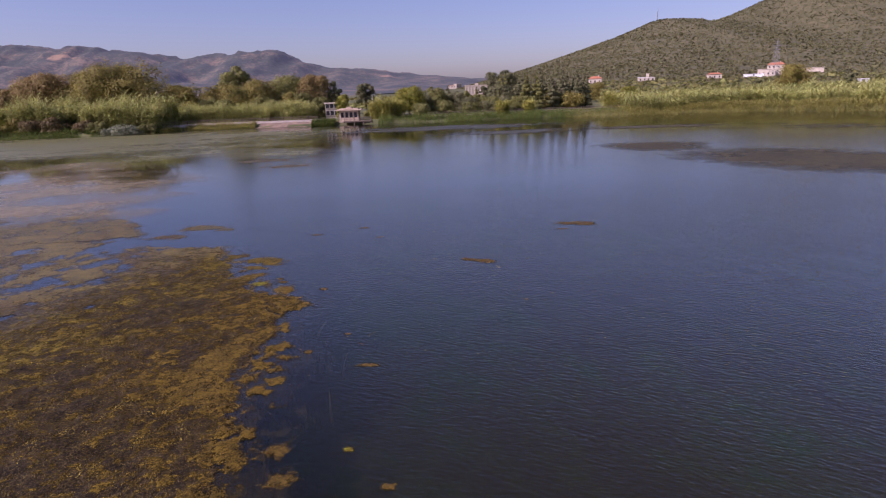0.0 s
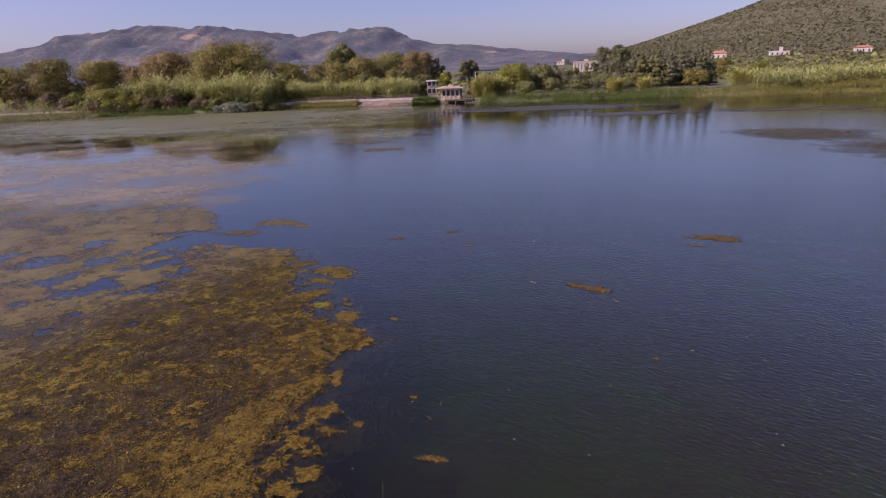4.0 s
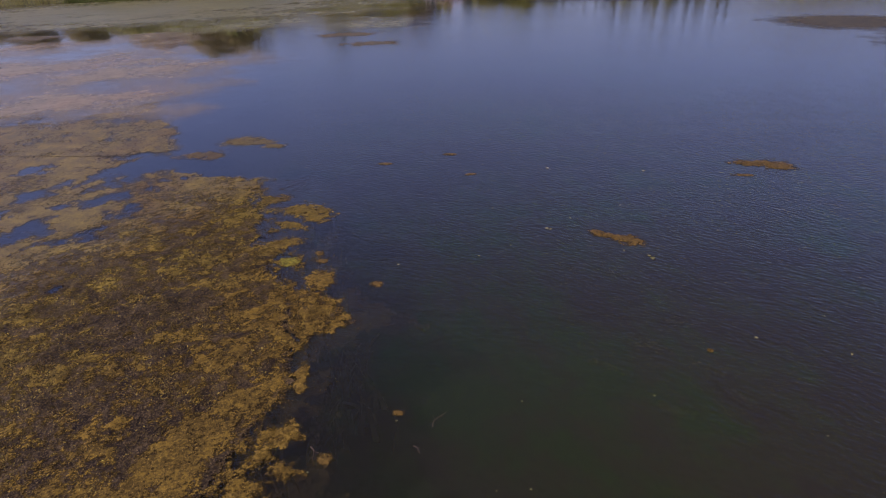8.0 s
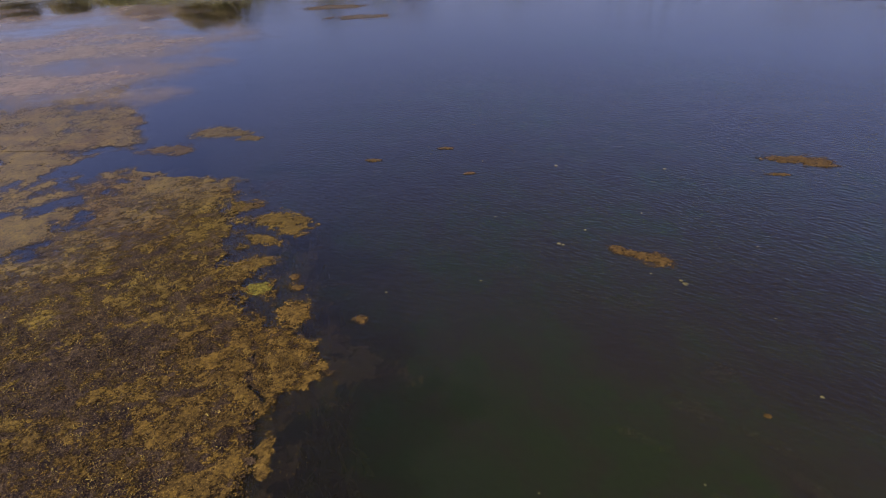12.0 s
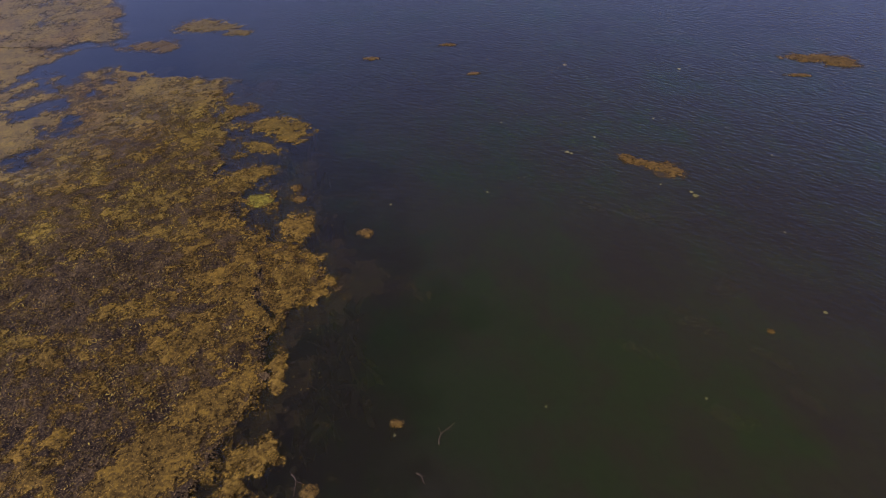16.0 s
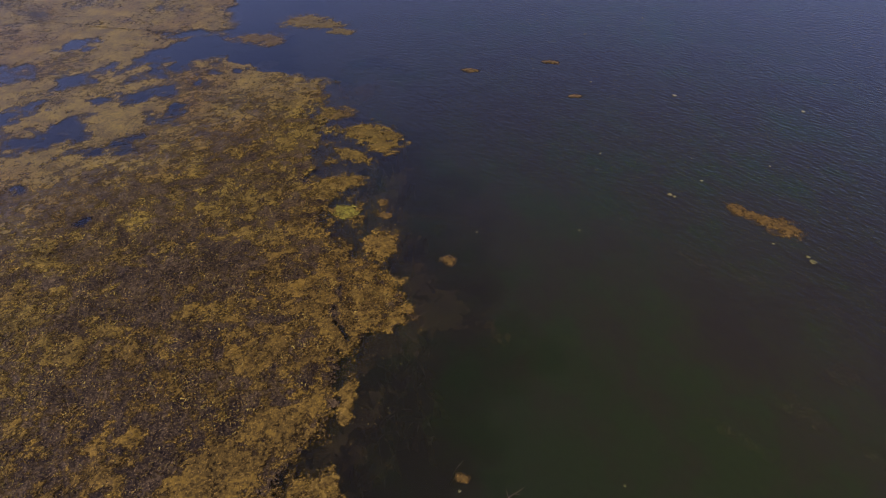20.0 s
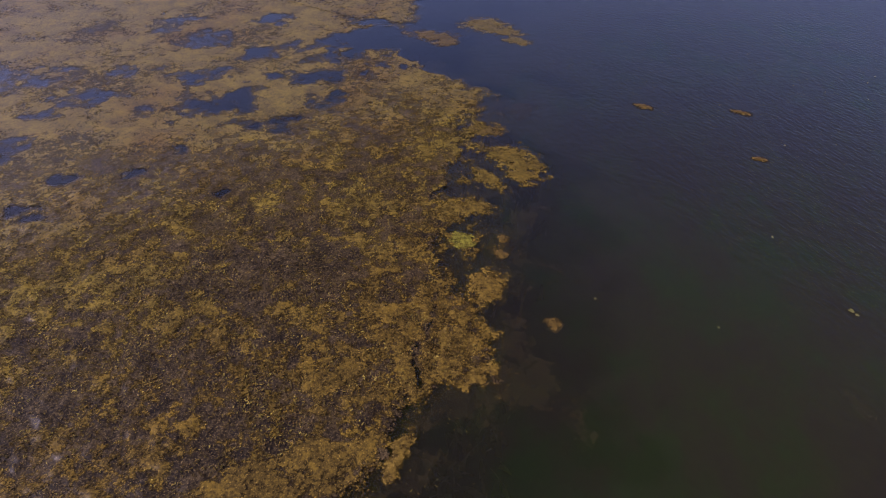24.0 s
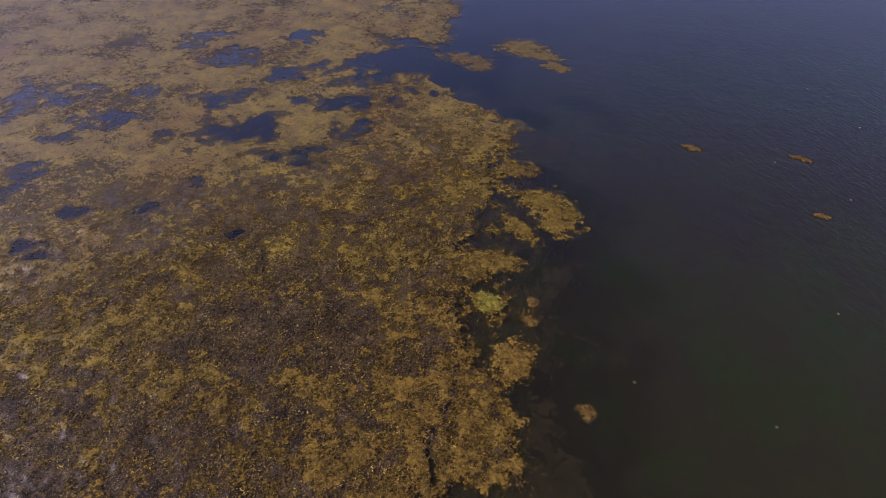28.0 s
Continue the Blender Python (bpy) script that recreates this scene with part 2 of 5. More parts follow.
def ground_surface():
    m = surface("earth", (0.05, 0.055, 0.02), (0.16, 0.14, 0.06), (0.085, 0.09, 0.032), 0.02, 0.35, 0.95, 0.5, 0.5)
    nt = m.node_tree
    b = nt.nodes["Principled BSDF"]
    land = b.inputs["Base Color"].links[0].from_socket
    g = nt.nodes.new("ShaderNodeNewGeometry")
    sep = nt.nodes.new("ShaderNodeSeparateXYZ")
    nt.links.new(g.outputs["Position"], sep.inputs[0])
    blot = math_node(nt, "ADD", math_node(nt, "MULTIPLY", tex_noise(nt, 0.16, 4, 0.6), 0.65), math_node(nt, "MULTIPLY", tex_noise(nt, 1.3, 5, 0.65, (1, 1, 1), 30, 2.0), 0.35))
    # bed coloured near black for light lost in the water; hides cast shadows
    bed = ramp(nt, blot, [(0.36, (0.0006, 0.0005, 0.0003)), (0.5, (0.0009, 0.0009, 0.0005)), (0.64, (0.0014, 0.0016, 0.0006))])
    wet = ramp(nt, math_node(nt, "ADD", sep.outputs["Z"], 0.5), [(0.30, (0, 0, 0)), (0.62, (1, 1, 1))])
    # scrub, dry soil and pale rock on the slopes
    rock = ramp(nt, tex_noise(nt, 0.018, 6, 0.7, (1, 1, 1), 0, 40.0), [(0.68, (0, 0, 0)), (0.74, (1, 1, 1))])
    scrub = ramp(nt, tex_noise(nt, 0.11, 6, 0.75, (1, 1, 1), 0, 11.0), [(0.38, (0.068, 0.066, 0.028)), (0.52, (0.094, 0.086, 0.040)), (0.68, (0.140, 0.112, 0.056))])
    slope = mixed(nt, rock, scrub, (0.30, 0.22, 0.15))
    high = ramp(nt, math_node(nt, "DIVIDE", sep.outputs["Z"], 40.0), [(0.15, (0, 0, 0)), (0.35, (1, 1, 1))])
    col = mixed(nt, high, land, slope)
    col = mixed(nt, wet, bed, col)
    nt.links.new(col, b.inputs["Base Color"])
    return m


def far_surface():
    """Distant ranges, so far off that they stand as a plain backdrop in the haze."""
    m = surface("far_range", (0.018, 0.024, 0.014), (0.17, 0.118, 0.066), (0.048, 0.050, 0.030), 0.009, 0.075, 1.0, 0)
    b = m.node_tree.nodes["Principled BSDF"]
    nt = m.node_tree
    pos = nt.nodes.new("ShaderNodeNewGeometry")
    wob = math_node(nt, "MULTIPLY", tex_noise(nt, 0.03, 5, 0.7, (1, 1, 1), 0, 5.0), 150.0)
    col = b.inputs["Base Color"].links[0].from_socket
    for place, reach in (((-1545, 2700, 196), 60), ((-1470, 2700, 184), 40), ((-130, 2700, 90), 55)):
        far_off = nt.nodes.new("ShaderNodeVectorMath")
        far_off.operation = "DISTANCE"
        nt.links.new(pos.outputs["Position"], far_off.inputs[0])
        far_off.inputs[1].default_value = place
        bare = ramp(nt, math_node(nt, "DIVIDE", math_node(nt, "ADD", far_off.outputs["Value"], wob), reach + 75.0), [(0.75, (1,) * 3), (0.95, (0,) * 3)])
        col = mixed(nt, bare, col, (0.23, 0.145, 0.075))
    nt.links.new(col, b.inputs["Base Color"])
    # a faint blue-violet glow stands in for the haze before the ranges
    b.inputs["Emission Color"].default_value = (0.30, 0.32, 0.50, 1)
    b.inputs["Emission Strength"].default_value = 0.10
    return m


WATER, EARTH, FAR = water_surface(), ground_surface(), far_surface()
# WEED and GOLDEN brighten inland: sky sheen on the far growth put into colour
WEED = floating_surface("sunken_weed", (0.005, 0.0033, 0.0018), (0.020, 0.0138, 0.0062), (0.066, 0.0455, 0.018), (0.20, 0.141, 0.055), (1.5, 1.6, 1.5), 1.2, 20, 48, 0.08, 0.8, rough=0.75, spec=0.04, bump=1.0, depth=0.04, wet=0.15)
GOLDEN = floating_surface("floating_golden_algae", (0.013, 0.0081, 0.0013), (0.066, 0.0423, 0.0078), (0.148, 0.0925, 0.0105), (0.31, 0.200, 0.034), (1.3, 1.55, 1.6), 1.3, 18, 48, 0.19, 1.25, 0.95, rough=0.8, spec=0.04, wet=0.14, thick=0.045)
DRIFT = floating_surface("drifting_algae", (0.030, 0.018, 0.002), (0.094, 0.059, 0.007), (0.175, 0.112, 0.013), (0.27, 0.18, 0.04), (0.80, 0.98, 1.0), 2.5, 16, 48, 0.22, 1.5, 0.95, rough=0.75, spec=0.08, bump=0.6, depth=0.012, wet=0.2, fade=0.0)
ALGAE = surface("golden_algae", (0.020, 0.012, 0.003), (0.165, 0.102, 0.013), (0.070, 0.043, 0.006), 3.0, 24, 0.8, 1.0, 0.04, spec=0.08)
DULL = floating_surface("thin_drifting_algae", (0.026, 0.016, 0.003), (0.078, 0.049, 0.009), (0.145, 0.092, 0.016), (0.22, 0.145, 0.035), (0.9, 1.0, 1.0), 2.5, 16, 48, 0.28, 1.2, 0.88, rough=0.75, spec=0.08, bump=0.4, depth=0.01, wet=0.25, fade=0.0)
DRIFT_G = floating_surface("green_drift", (0.030, 0.028, 0.003), (0.12, 0.108, 0.009), (0.22, 0.195, 0.018), (0.30, 0.27, 0.05), (0.95, 1.0, 1.0), 2.5, 16, 48, 0.16, 1.0, 0.95, rough=0.7, spec=0.1, wet=0.05)
FILM = floating_surface("olive_film", (0.034, 0.028, 0.013), (0.058, 0.048, 0.022), (0.085, 0.071, 0.032), (0.16, 0.14, 0.07), (0.95, 1.0, 0.9), 0.15, 1.2, 5.0, 0.32, 0.6, 0.78, spec=0.05, bump=0.04, wet=0.12)
FILM_G = floating_surface("green_film", (0.12, 0.130, 0.042), (0.20, 0.205, 0.070), (0.27, 0.27, 0.10), (0.30, 0.30, 0.12), (1.05, 0.95, 0.8), 0.15, 1.2, 5.0, 0.5, 0.9, 0.58, bump=0.04, wet=0.6)
SUNKEN = floating_surface("sunken_clump", (0.004, 0.003, 0.001), (0.016, 0.010, 0.004), (0.034, 0.021, 0.008), (0.07, 0.045, 0.018), (0.9, 1.0, 1.0), 2.5, 14, 40, 0.3, 1.0, 0.7, wet=0.0)
MURKY = floating_surface("murky_weed", (0.005, 0.0036, 0.0018), (0.018, 0.0125, 0.005), (0.046, 0.030, 0.012), (0.08, 0.055, 0.024), (0.9, 1.0, 1.0), 1.5, 10, 30, 0.16, 1.2, 0.8, spec=0.0, wet=0.0)
OUTER = floating_surface("brown_film", (0.19, 0.135, 0.056), (0.27, 0.192, 0.078), (0.34, 0.245, 0.105), (0.32, 0.23, 0.10), (0.9, 1.0, 1.0), 0.5, 3, 10, 0.6, 0.6, 0.68, spec=0.1, bump=0.06, wet=0.35)
FLAKE = surface("dry_flake", (0.014, 0.009, 0.003), (0.31, 0.213, 0.040), (0.068, 0.0452, 0.010), 1.6, 9, 0.6, 0, island=0.65, spec=0.04)
LILY = surface("lily_leaf", (0.055, 0.056, 0.012), (0.14, 0.13, 0.03), None, 6, 30, 0.45, 0.3, 0.005)
STRAND = surface("weed_strand", (0.018, 0.012, 0.007), (0.055, 0.038, 0.020), None, 2, 20, 0.7, 0, island=0.3)
TWIG = surface("brown_twig", (0.025, 0.016, 0.009), (0.065, 0.042, 0.02), None, 9, 40, 0.8, 0.2, 0.003)
OAK = leaf_surface("oak_leaf", (0.135, 0.115, 0.028), (0.30, 0.248, 0.060), 0.16)
OLIVE = leaf_surface("dull_green_leaf", (0.118, 0.121, 0.037), (0.27, 0.252, 0.074), 0.16)
RUSSET = leaf_surface("russet_leaf", (0.145, 0.104, 0.036), (0.29, 0.208, 0.074), 0.16)
FRESH = leaf_surface("fresh_leaf", (0.109, 0.116, 0.016), (0.299, 0.275, 0.045))
CONIFER = leaf_surface("conifer_needle", (0.090, 0.096, 0.044), (0.225, 0.212, 0.098), 0.18)
GREY_LEAF = leaf_surface("grey_leaf", (0.13, 0.14, 0.08), (0.27, 0.28, 0.17))
HEATH = leaf_surface("heath_leaf", (0.088, 0.066, 0.028), (0.195, 0.145, 0.062), 0.2)
CANE = leaf_surface("cane_leaf", (0.235, 0.242, 0.066), (0.54, 0.52, 0.16), 0.35)
SEDGE = leaf_surface("sedge_blade", (0.16, 0.150, 0.036), (0.33, 0.29, 0.075), 0.3)
MEADOW = leaf_surface("meadow_blade", (0.075, 0.105, 0.020), (0.17, 0.20, 0.045), 0.35)
# scrub is coloured paler and flatter, with the hill's haze put in
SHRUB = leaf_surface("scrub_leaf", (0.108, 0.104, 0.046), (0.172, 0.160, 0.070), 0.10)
BARK = surface("bark", (0.06, 0.045, 0.03), (0.17, 0.13, 0.09), None, 2, 14, 0.9, 0.5, 0.03, stretch=(1, 1, 0.25))
STONE = surface("pink_stone", (0.085, 0.062, 0.044), (0.32, 0.22, 0.150), (0.19, 0.132, 0.090), 0.7, 3.2, 0.9, 0.6, 0.08)
KIOSK = surface("pale_stone", (0.30, 0.222, 0.150), (0.56, 0.43, 0.305), (0.42, 0.32, 0.225), 0.8, 4, 0.9, 0.4, 0.04)
YELLOW = leaf_surface("yellow_leaf", (0.24, 0.235, 0.05), (0.52, 0.48, 0.12))
PAVING = surface("pale_path", (0.34, 0.28, 0.22), (0.52, 0.45, 0.37), None, 0.6, 6, 0.9, 0.3, 0.02)
TIMBER = surface("weathered_timber", (0.09, 0.065, 0.045), (0.22, 0.165, 0.12), None, 1.5, 12, 0.85, 0.3, 0.01, piece=0.15)
PLASTER = surface("white_plaster", (0.60, 0.58, 0.54), (0.80, 0.78, 0.74), None, 0.5, 6, 0.85, 0.2, 0.01)
CREAM = surface("cream_plaster", (0.42, 0.35, 0.26), (0.60, 0.51, 0.39), None, 0.4, 5, 0.85, 0.2, 0.01)
TILE = surface("terracotta_roof", (0.26, 0.09, 0.045), (0.50, 0.21, 0.11), None, 0.8, 6, 0.85, 0.5, 0.05)
DARK = surface("dark_window", (0.015, 0.017, 0.02), (0.05, 0.05, 0.055), None, 1, 8, 0.15, 0, spec=0.5)
STEEL = surface("galvanised_steel", (0.13, 0.125, 0.12), (0.25, 0.245, 0.24), None, 2, 12, 0.5, 0.1, 0.005)

# ---- small helpers ----


def vnoise(x, y, seed=0):
    """Smooth value noise on arrays, 0 to 1."""
    x, y = np.asarray(x, float), np.asarray(y, float)
    xi, yi = np.floor(x).astype(np.int64), np.floor(y).astype(np.int64)
    u, v = x - xi, y - yi
    u, v = u * u * (3 - 2 * u), v * v * (3 - 2 * v)

    def lattice(a, b):
        n = (a * 374761393 + b * 668265263 + seed * 974711) & 0xFFFFFFFF
        n = ((n ^ (n >> 13)) * 1274126177) & 0xFFFFFFFF
        return ((n ^ (n >> 16)) & 0xFFFF) / 65535.0

    low = lattice(xi, yi) * (1 - u) + lattice(xi + 1, yi) * u
    top = lattice(xi, yi + 1) * (1 - u) + lattice(xi + 1, yi + 1) * u
    return low * (1 - v) + top * v


def fbm(x, y, octaves=4, seed=0):
    total, amp, norm = 0.0, 1.0, 0.0
    for k in range(octaves):
        total = total + amp * vnoise(np.asarray(x) * 2**k + 17.3 * k, np.asarray(y) * 2**k - 9.1 * k, seed + k)
        norm, amp = norm + amp, amp * 0.55
    return total / norm


def smooth(a, lo, hi):
    t = np.clip((a - lo) / (hi - lo), 0, 1)
    return t * t * (3 - 2 * t)


def mesh_of(name, verts, faces, material, smooth_shade=False):
    me = bpy.data.meshes.new(name)
    me.from_pydata(np.asarray(verts).tolist(), [], faces if isinstance(faces, list) else faces.tolist())
    me.materials.append(material)
    if smooth_shade:
        me.polygons.foreach_set("use_smooth", [True] * len(me.polygons))
    me.update()
    return me


def part(name, bm, material, parent=None, label=""):
    me = bpy.data.meshes.new(name)
    bm.to_mesh(me)
    bm.free()
    me.materials.append(material)
    ob = new(name, me)
    ob.parent = parent
    return tagged(ob, label)


def part_mesh(name, me, parent=None, label=""):
    ob = new(name, me)
    ob.parent = parent
    return tagged(ob, label)


def thing(name, m, label, category, group="", kind=""):
    ob = new(name)
    ob.matrix_world = m
    return tagged(ob, label, category, group, kind)


def box(bm, x0, x1, y0, y1, z0, z1, bevel=0.0):
    made = bmesh.ops.create_cube(bm, size=1, matrix=Matrix.Translation(((x0 + x1) / 2, (y0 + y1) / 2, (z0 + z1) / 2)) @ Matrix.Diagonal((x1 - x0, y1 - y0, z1 - z0, 1)))
    if bevel:
        edges = list({e for v in made["verts"] for e in v.link_edges})
        bmesh.ops.bevel(bm, geom=edges, offset=bevel, segments=1, affect="EDGES")
    return bm


def boxed(name, x0, x1, y0, y1, z0, z1, material, parent, label="", bevel=0.0):
    return part(name, box(bmesh.new(), x0, x1, y0, y1, z0, z1, bevel), material, parent, label)


def rod(bm, a, b, r0, r1, sides=6):
    a, b = Vector(a), Vector(b)
    d = b - a
    m = Matrix.Translation((a + b) / 2) @ d.to_track_quat("Z", "Y").to_matrix().to_4x4()
    bmesh.ops.create_cone(bm, cap_ends=True, segments=sides, radius1=r0, radius2=r1, depth=d.length, matrix=m)
    return bm


def grid_sheet(name, xs, ys, zs, keep, material, smooth_shade=True, cover=None):
    """A sheet over a plan grid, only where keep holds at a cell's corner."""
    ny, nx = zs.shape
    idx = np.arange(nx * ny).reshape(ny, nx)
    cell = (keep[:-1, :-1].astype(int) + keep[1:, :-1] + keep[:-1, 1:] + keep[1:, 1:]) >= 2
    quads = np.stack([idx[:-1, :-1], idx[:-1, 1:], idx[1:, 1:], idx[1:, :-1]], -1)[cell]
    used, inverse = np.unique(quads, return_inverse=True)
    verts = np.stack([xs.ravel(), ys.ravel(), zs.ravel()], -1)[used]
    me = mesh_of(name, verts, inverse.reshape(-1, 4), material, smooth_shade)
    if cover is not None:
        me.attributes.new("cover", "FLOAT", "POINT").data.foreach_set("value", cover.ravel()[used].astype(np.float32))
    return me


# ---- lie of the land ----
SHORE_X = (-320, -140, -105, -80, -68, -62, -45, -20, -5, 10, 30, 50, 72, 92, 112, 132, 160, 190)
SHORE_Y = (110, 139, 143, 144, 148, 156, 156, 155, 151, 152, 152, 150, 150, 142, 122, 98, 50, -60)
RIDGE_X = (-900, -100, 80, 163, 206, 254, 341, 402, 466, 504, 542, 588, 660, 760, 900, 1400)
RIDGE_H = (0, 0, 9, 28, 40, 54, 81, 104, 96, 99, 112, 132, 150, 142, 112, 80)


def inside_lake(x, y):
    """Metres from the waterline, positive over the lake."""
    return np.minimum.reduce([(np.interp(x, SHORE_X, SHORE_Y) - y) * 0.85, x + 300.0, y + 140.0])


def height(x, y):
    s = inside_lake(x, y) + 2.0 * (fbm(x / 9, y / 9, 3, 5) - 0.5)
    bed = -0.25 - 2.0 * smooth(s, 1, 14) + 0.25 * (fbm(x / 3.5, y / 3.5, 3, 8) - 0.5)
    dry = 0.35 + 0.75 * smooth(-s, 0.5, 5) + 0.35 * (fbm(x / 14, y / 14, 3, 2) - 0.5) * smooth(-s, 1, 8)
    far = np.hypot(np.maximum(np.abs(x) - 60, 0) * 0.4, np.maximum(y - 190, 0))
    dry = dry + (0.010 + 0.019 * smooth(x, 40, 140)) * np.clip(far, 0, 420)
    rise = np.interp(x + 12 * (fbm(x / 120, y / 120, 2, 3) - 0.5), RIDGE_X, RIDGE_H)
    front = smooth(y + 110 * (fbm(x / 90, y / 200, 3, 7) - 0.5), 400, 1010)
    back = 1 - smooth(y, 1010, 1300)
    gully = 1 + 0.10 * (fbm(x / 45, y / 160, 4, 12) - 0.5) * front * (1 - smooth(y, 900, 990))
    dry = dry - (0.010 + 0.019 * smooth(x, 40, 140)) * np.clip(far, 0, 420) * 0.9 * smooth(y, 560, 1000)
    hill = rise * front ** 1.3 * np.where(y > 1010, back, 1) * gully
    dry = dry + np.where(y > 300, hill, 0)
    return np.where(s > 0, bed, bed * (1 - smooth(-s, 0, 1.2)) + dry * smooth(-s, 0, 1.2))


def land_z(x, y):
    return float(height(np.array([float(x)]), np.array([float(y)]))[0])


ang = np.concatenate([np.linspace(-62, 62, 330, endpoint=False), np.linspace(62, 298, 60, endpoint=False)])
rad = np.concatenate([np.arange(0, 130, 1.6), np.arange(130, 200, 0.9), 200 * 1.018 ** np.arange(0, 180)])
rad = rad[rad < 4850]
A, R = np.meshgrid(np.radians(ang), rad)
GX, GY = R * np.sin(A), R * np.cos(A)
GZ = height(GX, GY)
na, nr = len(ang), len(rad)
ii = np.arange(na * nr).reshape(nr, na)
jj = np.roll(ii, -1, axis=1)
quads = np.stack([ii[:-1], ii[1:], jj[1:], jj[:-1]], -1).reshape(-1, 4)
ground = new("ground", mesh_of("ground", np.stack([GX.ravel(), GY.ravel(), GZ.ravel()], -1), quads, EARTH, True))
tagged(ground, "muddy lake bed rising to grassy plain and scrub hills", "ground", kind="structure")

water = new("water", mesh_of("water", [(-330, -160, 0), (200, -160, 0), (200, 168, 0), (-330, 168, 0)], [[0, 1, 2, 3]], WATER))
tagged(water, "dark blue lake water with small wind ripples", "lake", kind="structure")

# distant ranges
FAR_X = (-3700, -2834, -2654, -2500, -2300, -2100, -1930, -1724, -1650, -1462, -1251, -1120, -980, -844, -653, -547, -383, -160, 64, 262, 600, 1700)
FAR_H = (100, 170, 190, 208, 241, 266, 274, 250, 254, 253, 223, 192, 214, 215, 204, 160, 120, 108, 84, 58, 46, 40)
fx, fy = np.meshgrid(np.arange(-3700, 1700, 16.0), np.arange(1900, 3420, 40.0))
fz = np.interp(fx, FAR_X, FAR_H) * smooth(fy + 500 * (fbm(fx / 260, fy / 500, 3, 21) - 0.5), 1850, 3000) * (1 - 0.8 * smooth(fy, 3010, 3250))
fz = fz + (80 * (fbm(fx / 110, fy / 260, 5, 31) - 0.5) + 26 * (fbm(fx / 30, fy / 60, 3, 35) - 0.5)) * smooth(fy, 1900, 2600) * np.interp(fx, FAR_X, FAR_H) / 250
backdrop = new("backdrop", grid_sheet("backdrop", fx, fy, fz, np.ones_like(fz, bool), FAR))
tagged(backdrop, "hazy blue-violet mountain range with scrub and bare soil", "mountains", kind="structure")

# ---- floating weed and algae ----
EDGE_Y = (-9, -1.4, 0, 2, 4, 5.3, 6.1, 6.9, 7.5, 7.9, 8.6, 9.4, 9.8, 10.1, 10.5, 11.2, 11.6, 12.3, 13.1, 14.0, 14.6, 15.2, 16.9, 18.7, 20.6, 21.1, 21.4, 22, 25, 28, 33, 44, 57, 63, 95)
EDGE_X = (-3.4, -3.6, -4.2, -4.6, -4.9, -5.0, -4.83, -4.63, -4.7, -4.52, -4.85, -4.65, -4.6, -4.1, -3.85, -4.5, -5.4, -6.05, -6.15, -6.5, -7.25, -7.6, -8.5, -9.5, -10.4, -11.6, -15.6, -16.6, -17.6, -19.0, -23, -26, -27, -33, -62)
# pools of open water in the far part of the mat: centre, half axes along and across the drift
POOLS = [(*row, 37) for row in (
    (-26.4, 11.9, 1.6, 1.1), (-22.4, 12.4, 1.0, 0.7), (-20.4, 16.0, 1.4, 0.8), (-18.1, 14.6, 1.7, 1.0), (-15.4, 14.8, 1.2, 0.8), (-17.1, 18.1, 1.8, 0.9),
    (-19.5, 20.1, 1.0, 0.7), (-20.3, 18.7, 0.8, 0.7), (-16.5, 12.4, 0.45, 0.36), (-16.4, 10.6, 0.42, 0.33), (-13.3, 11.5, 0.45, 0.28), (-22.3, 10.9, 0.8, 0.4),
    (-21.2, 9.3, 0.6, 0.7), (-20.4, 8.4, 0.5, 0.5), (-17.1, 7.8, 1.1, 0.42), (-17.8, 9.3, 0.45, 0.33), (-19.5, 13.0, 0.5, 0.5), (-23.4, 14.5, 0.6, 0.6),
    (-26.3, 18.9, 1.1, 1.3), (-23.5, 18.2, 1.3, 1.0), (-15.0, 17.6, 0.8, 0.9), (-22.9, 22.0, 0.9, 0.8), (-25.3, 9.9, 0.5, 0.6), (-17.2, 22.6, 2.2, 2.4))]


def ellipses(x, y, rows, wobble=0.0):
    """1 in the middle of the nearest ellipse, 0 on its rim, negative outside."""
    d = np.full(x.shape, -9.0)
    for cx, cy, rx, ry, turn in rows:
        c, s = math.cos(radians(turn)), math.sin(radians(turn))
        d = np.maximum(d, 1 - np.hypot(((x - cx) * c + (y - cy) * s) / rx, ((y - cy) * c - (x - cx) * s) / ry))
    return d + wobble


def within_mat(x, y):
    k = 0.42 + 1.5 * smooth(y, 14, 21)
    wx, wy = k * (fbm(x / 1.3, y / 1.3, 4, 33) - 0.5), k * (fbm(x / 1.3, y / 1.3, 4, 37) - 0.5)
    return np.interp(y + wy, EDGE_Y, EDGE_X) - x + wx


def core(x, y):
    """Positive where the weed lies thick and unbroken, negative where it is a patchy film."""
    return x + 12.0 + (21.0 - y) * 0.44


def crack(x, y):
    """1 along the narrow split behind the outer lumps, 0 away from it."""
    line = np.interp(y + 0.35 * (fbm(x / 0.5, y / 0.5, 3, 23) - 0.5), (9.4, 9.9, 10.4, 11.0, 11.8), (-4.75, -5.15, -5.45, -5.5, -6.1))
    return np.exp(-((x - line - 0.5 * (fbm(x / 0.5, y / 0.5, 4, 29) - 0.5)) / 0.05) ** 2) * smooth(y, 9.2, 9.6) * (1 - smooth(y, 11.4, 12))


def plan_grid(x0, x1, y0, y1, step, jitter, seed):
    x, y = np.meshgrid(np.arange(x0, x1, step), np.arange(y0, y1, step))
    rng = np.random.default_rng(seed)
    return x + rng.uniform(-jitter, jitter, x.shape) * step, y + rng.uniform(-jitter, jitter, y.shape) * step


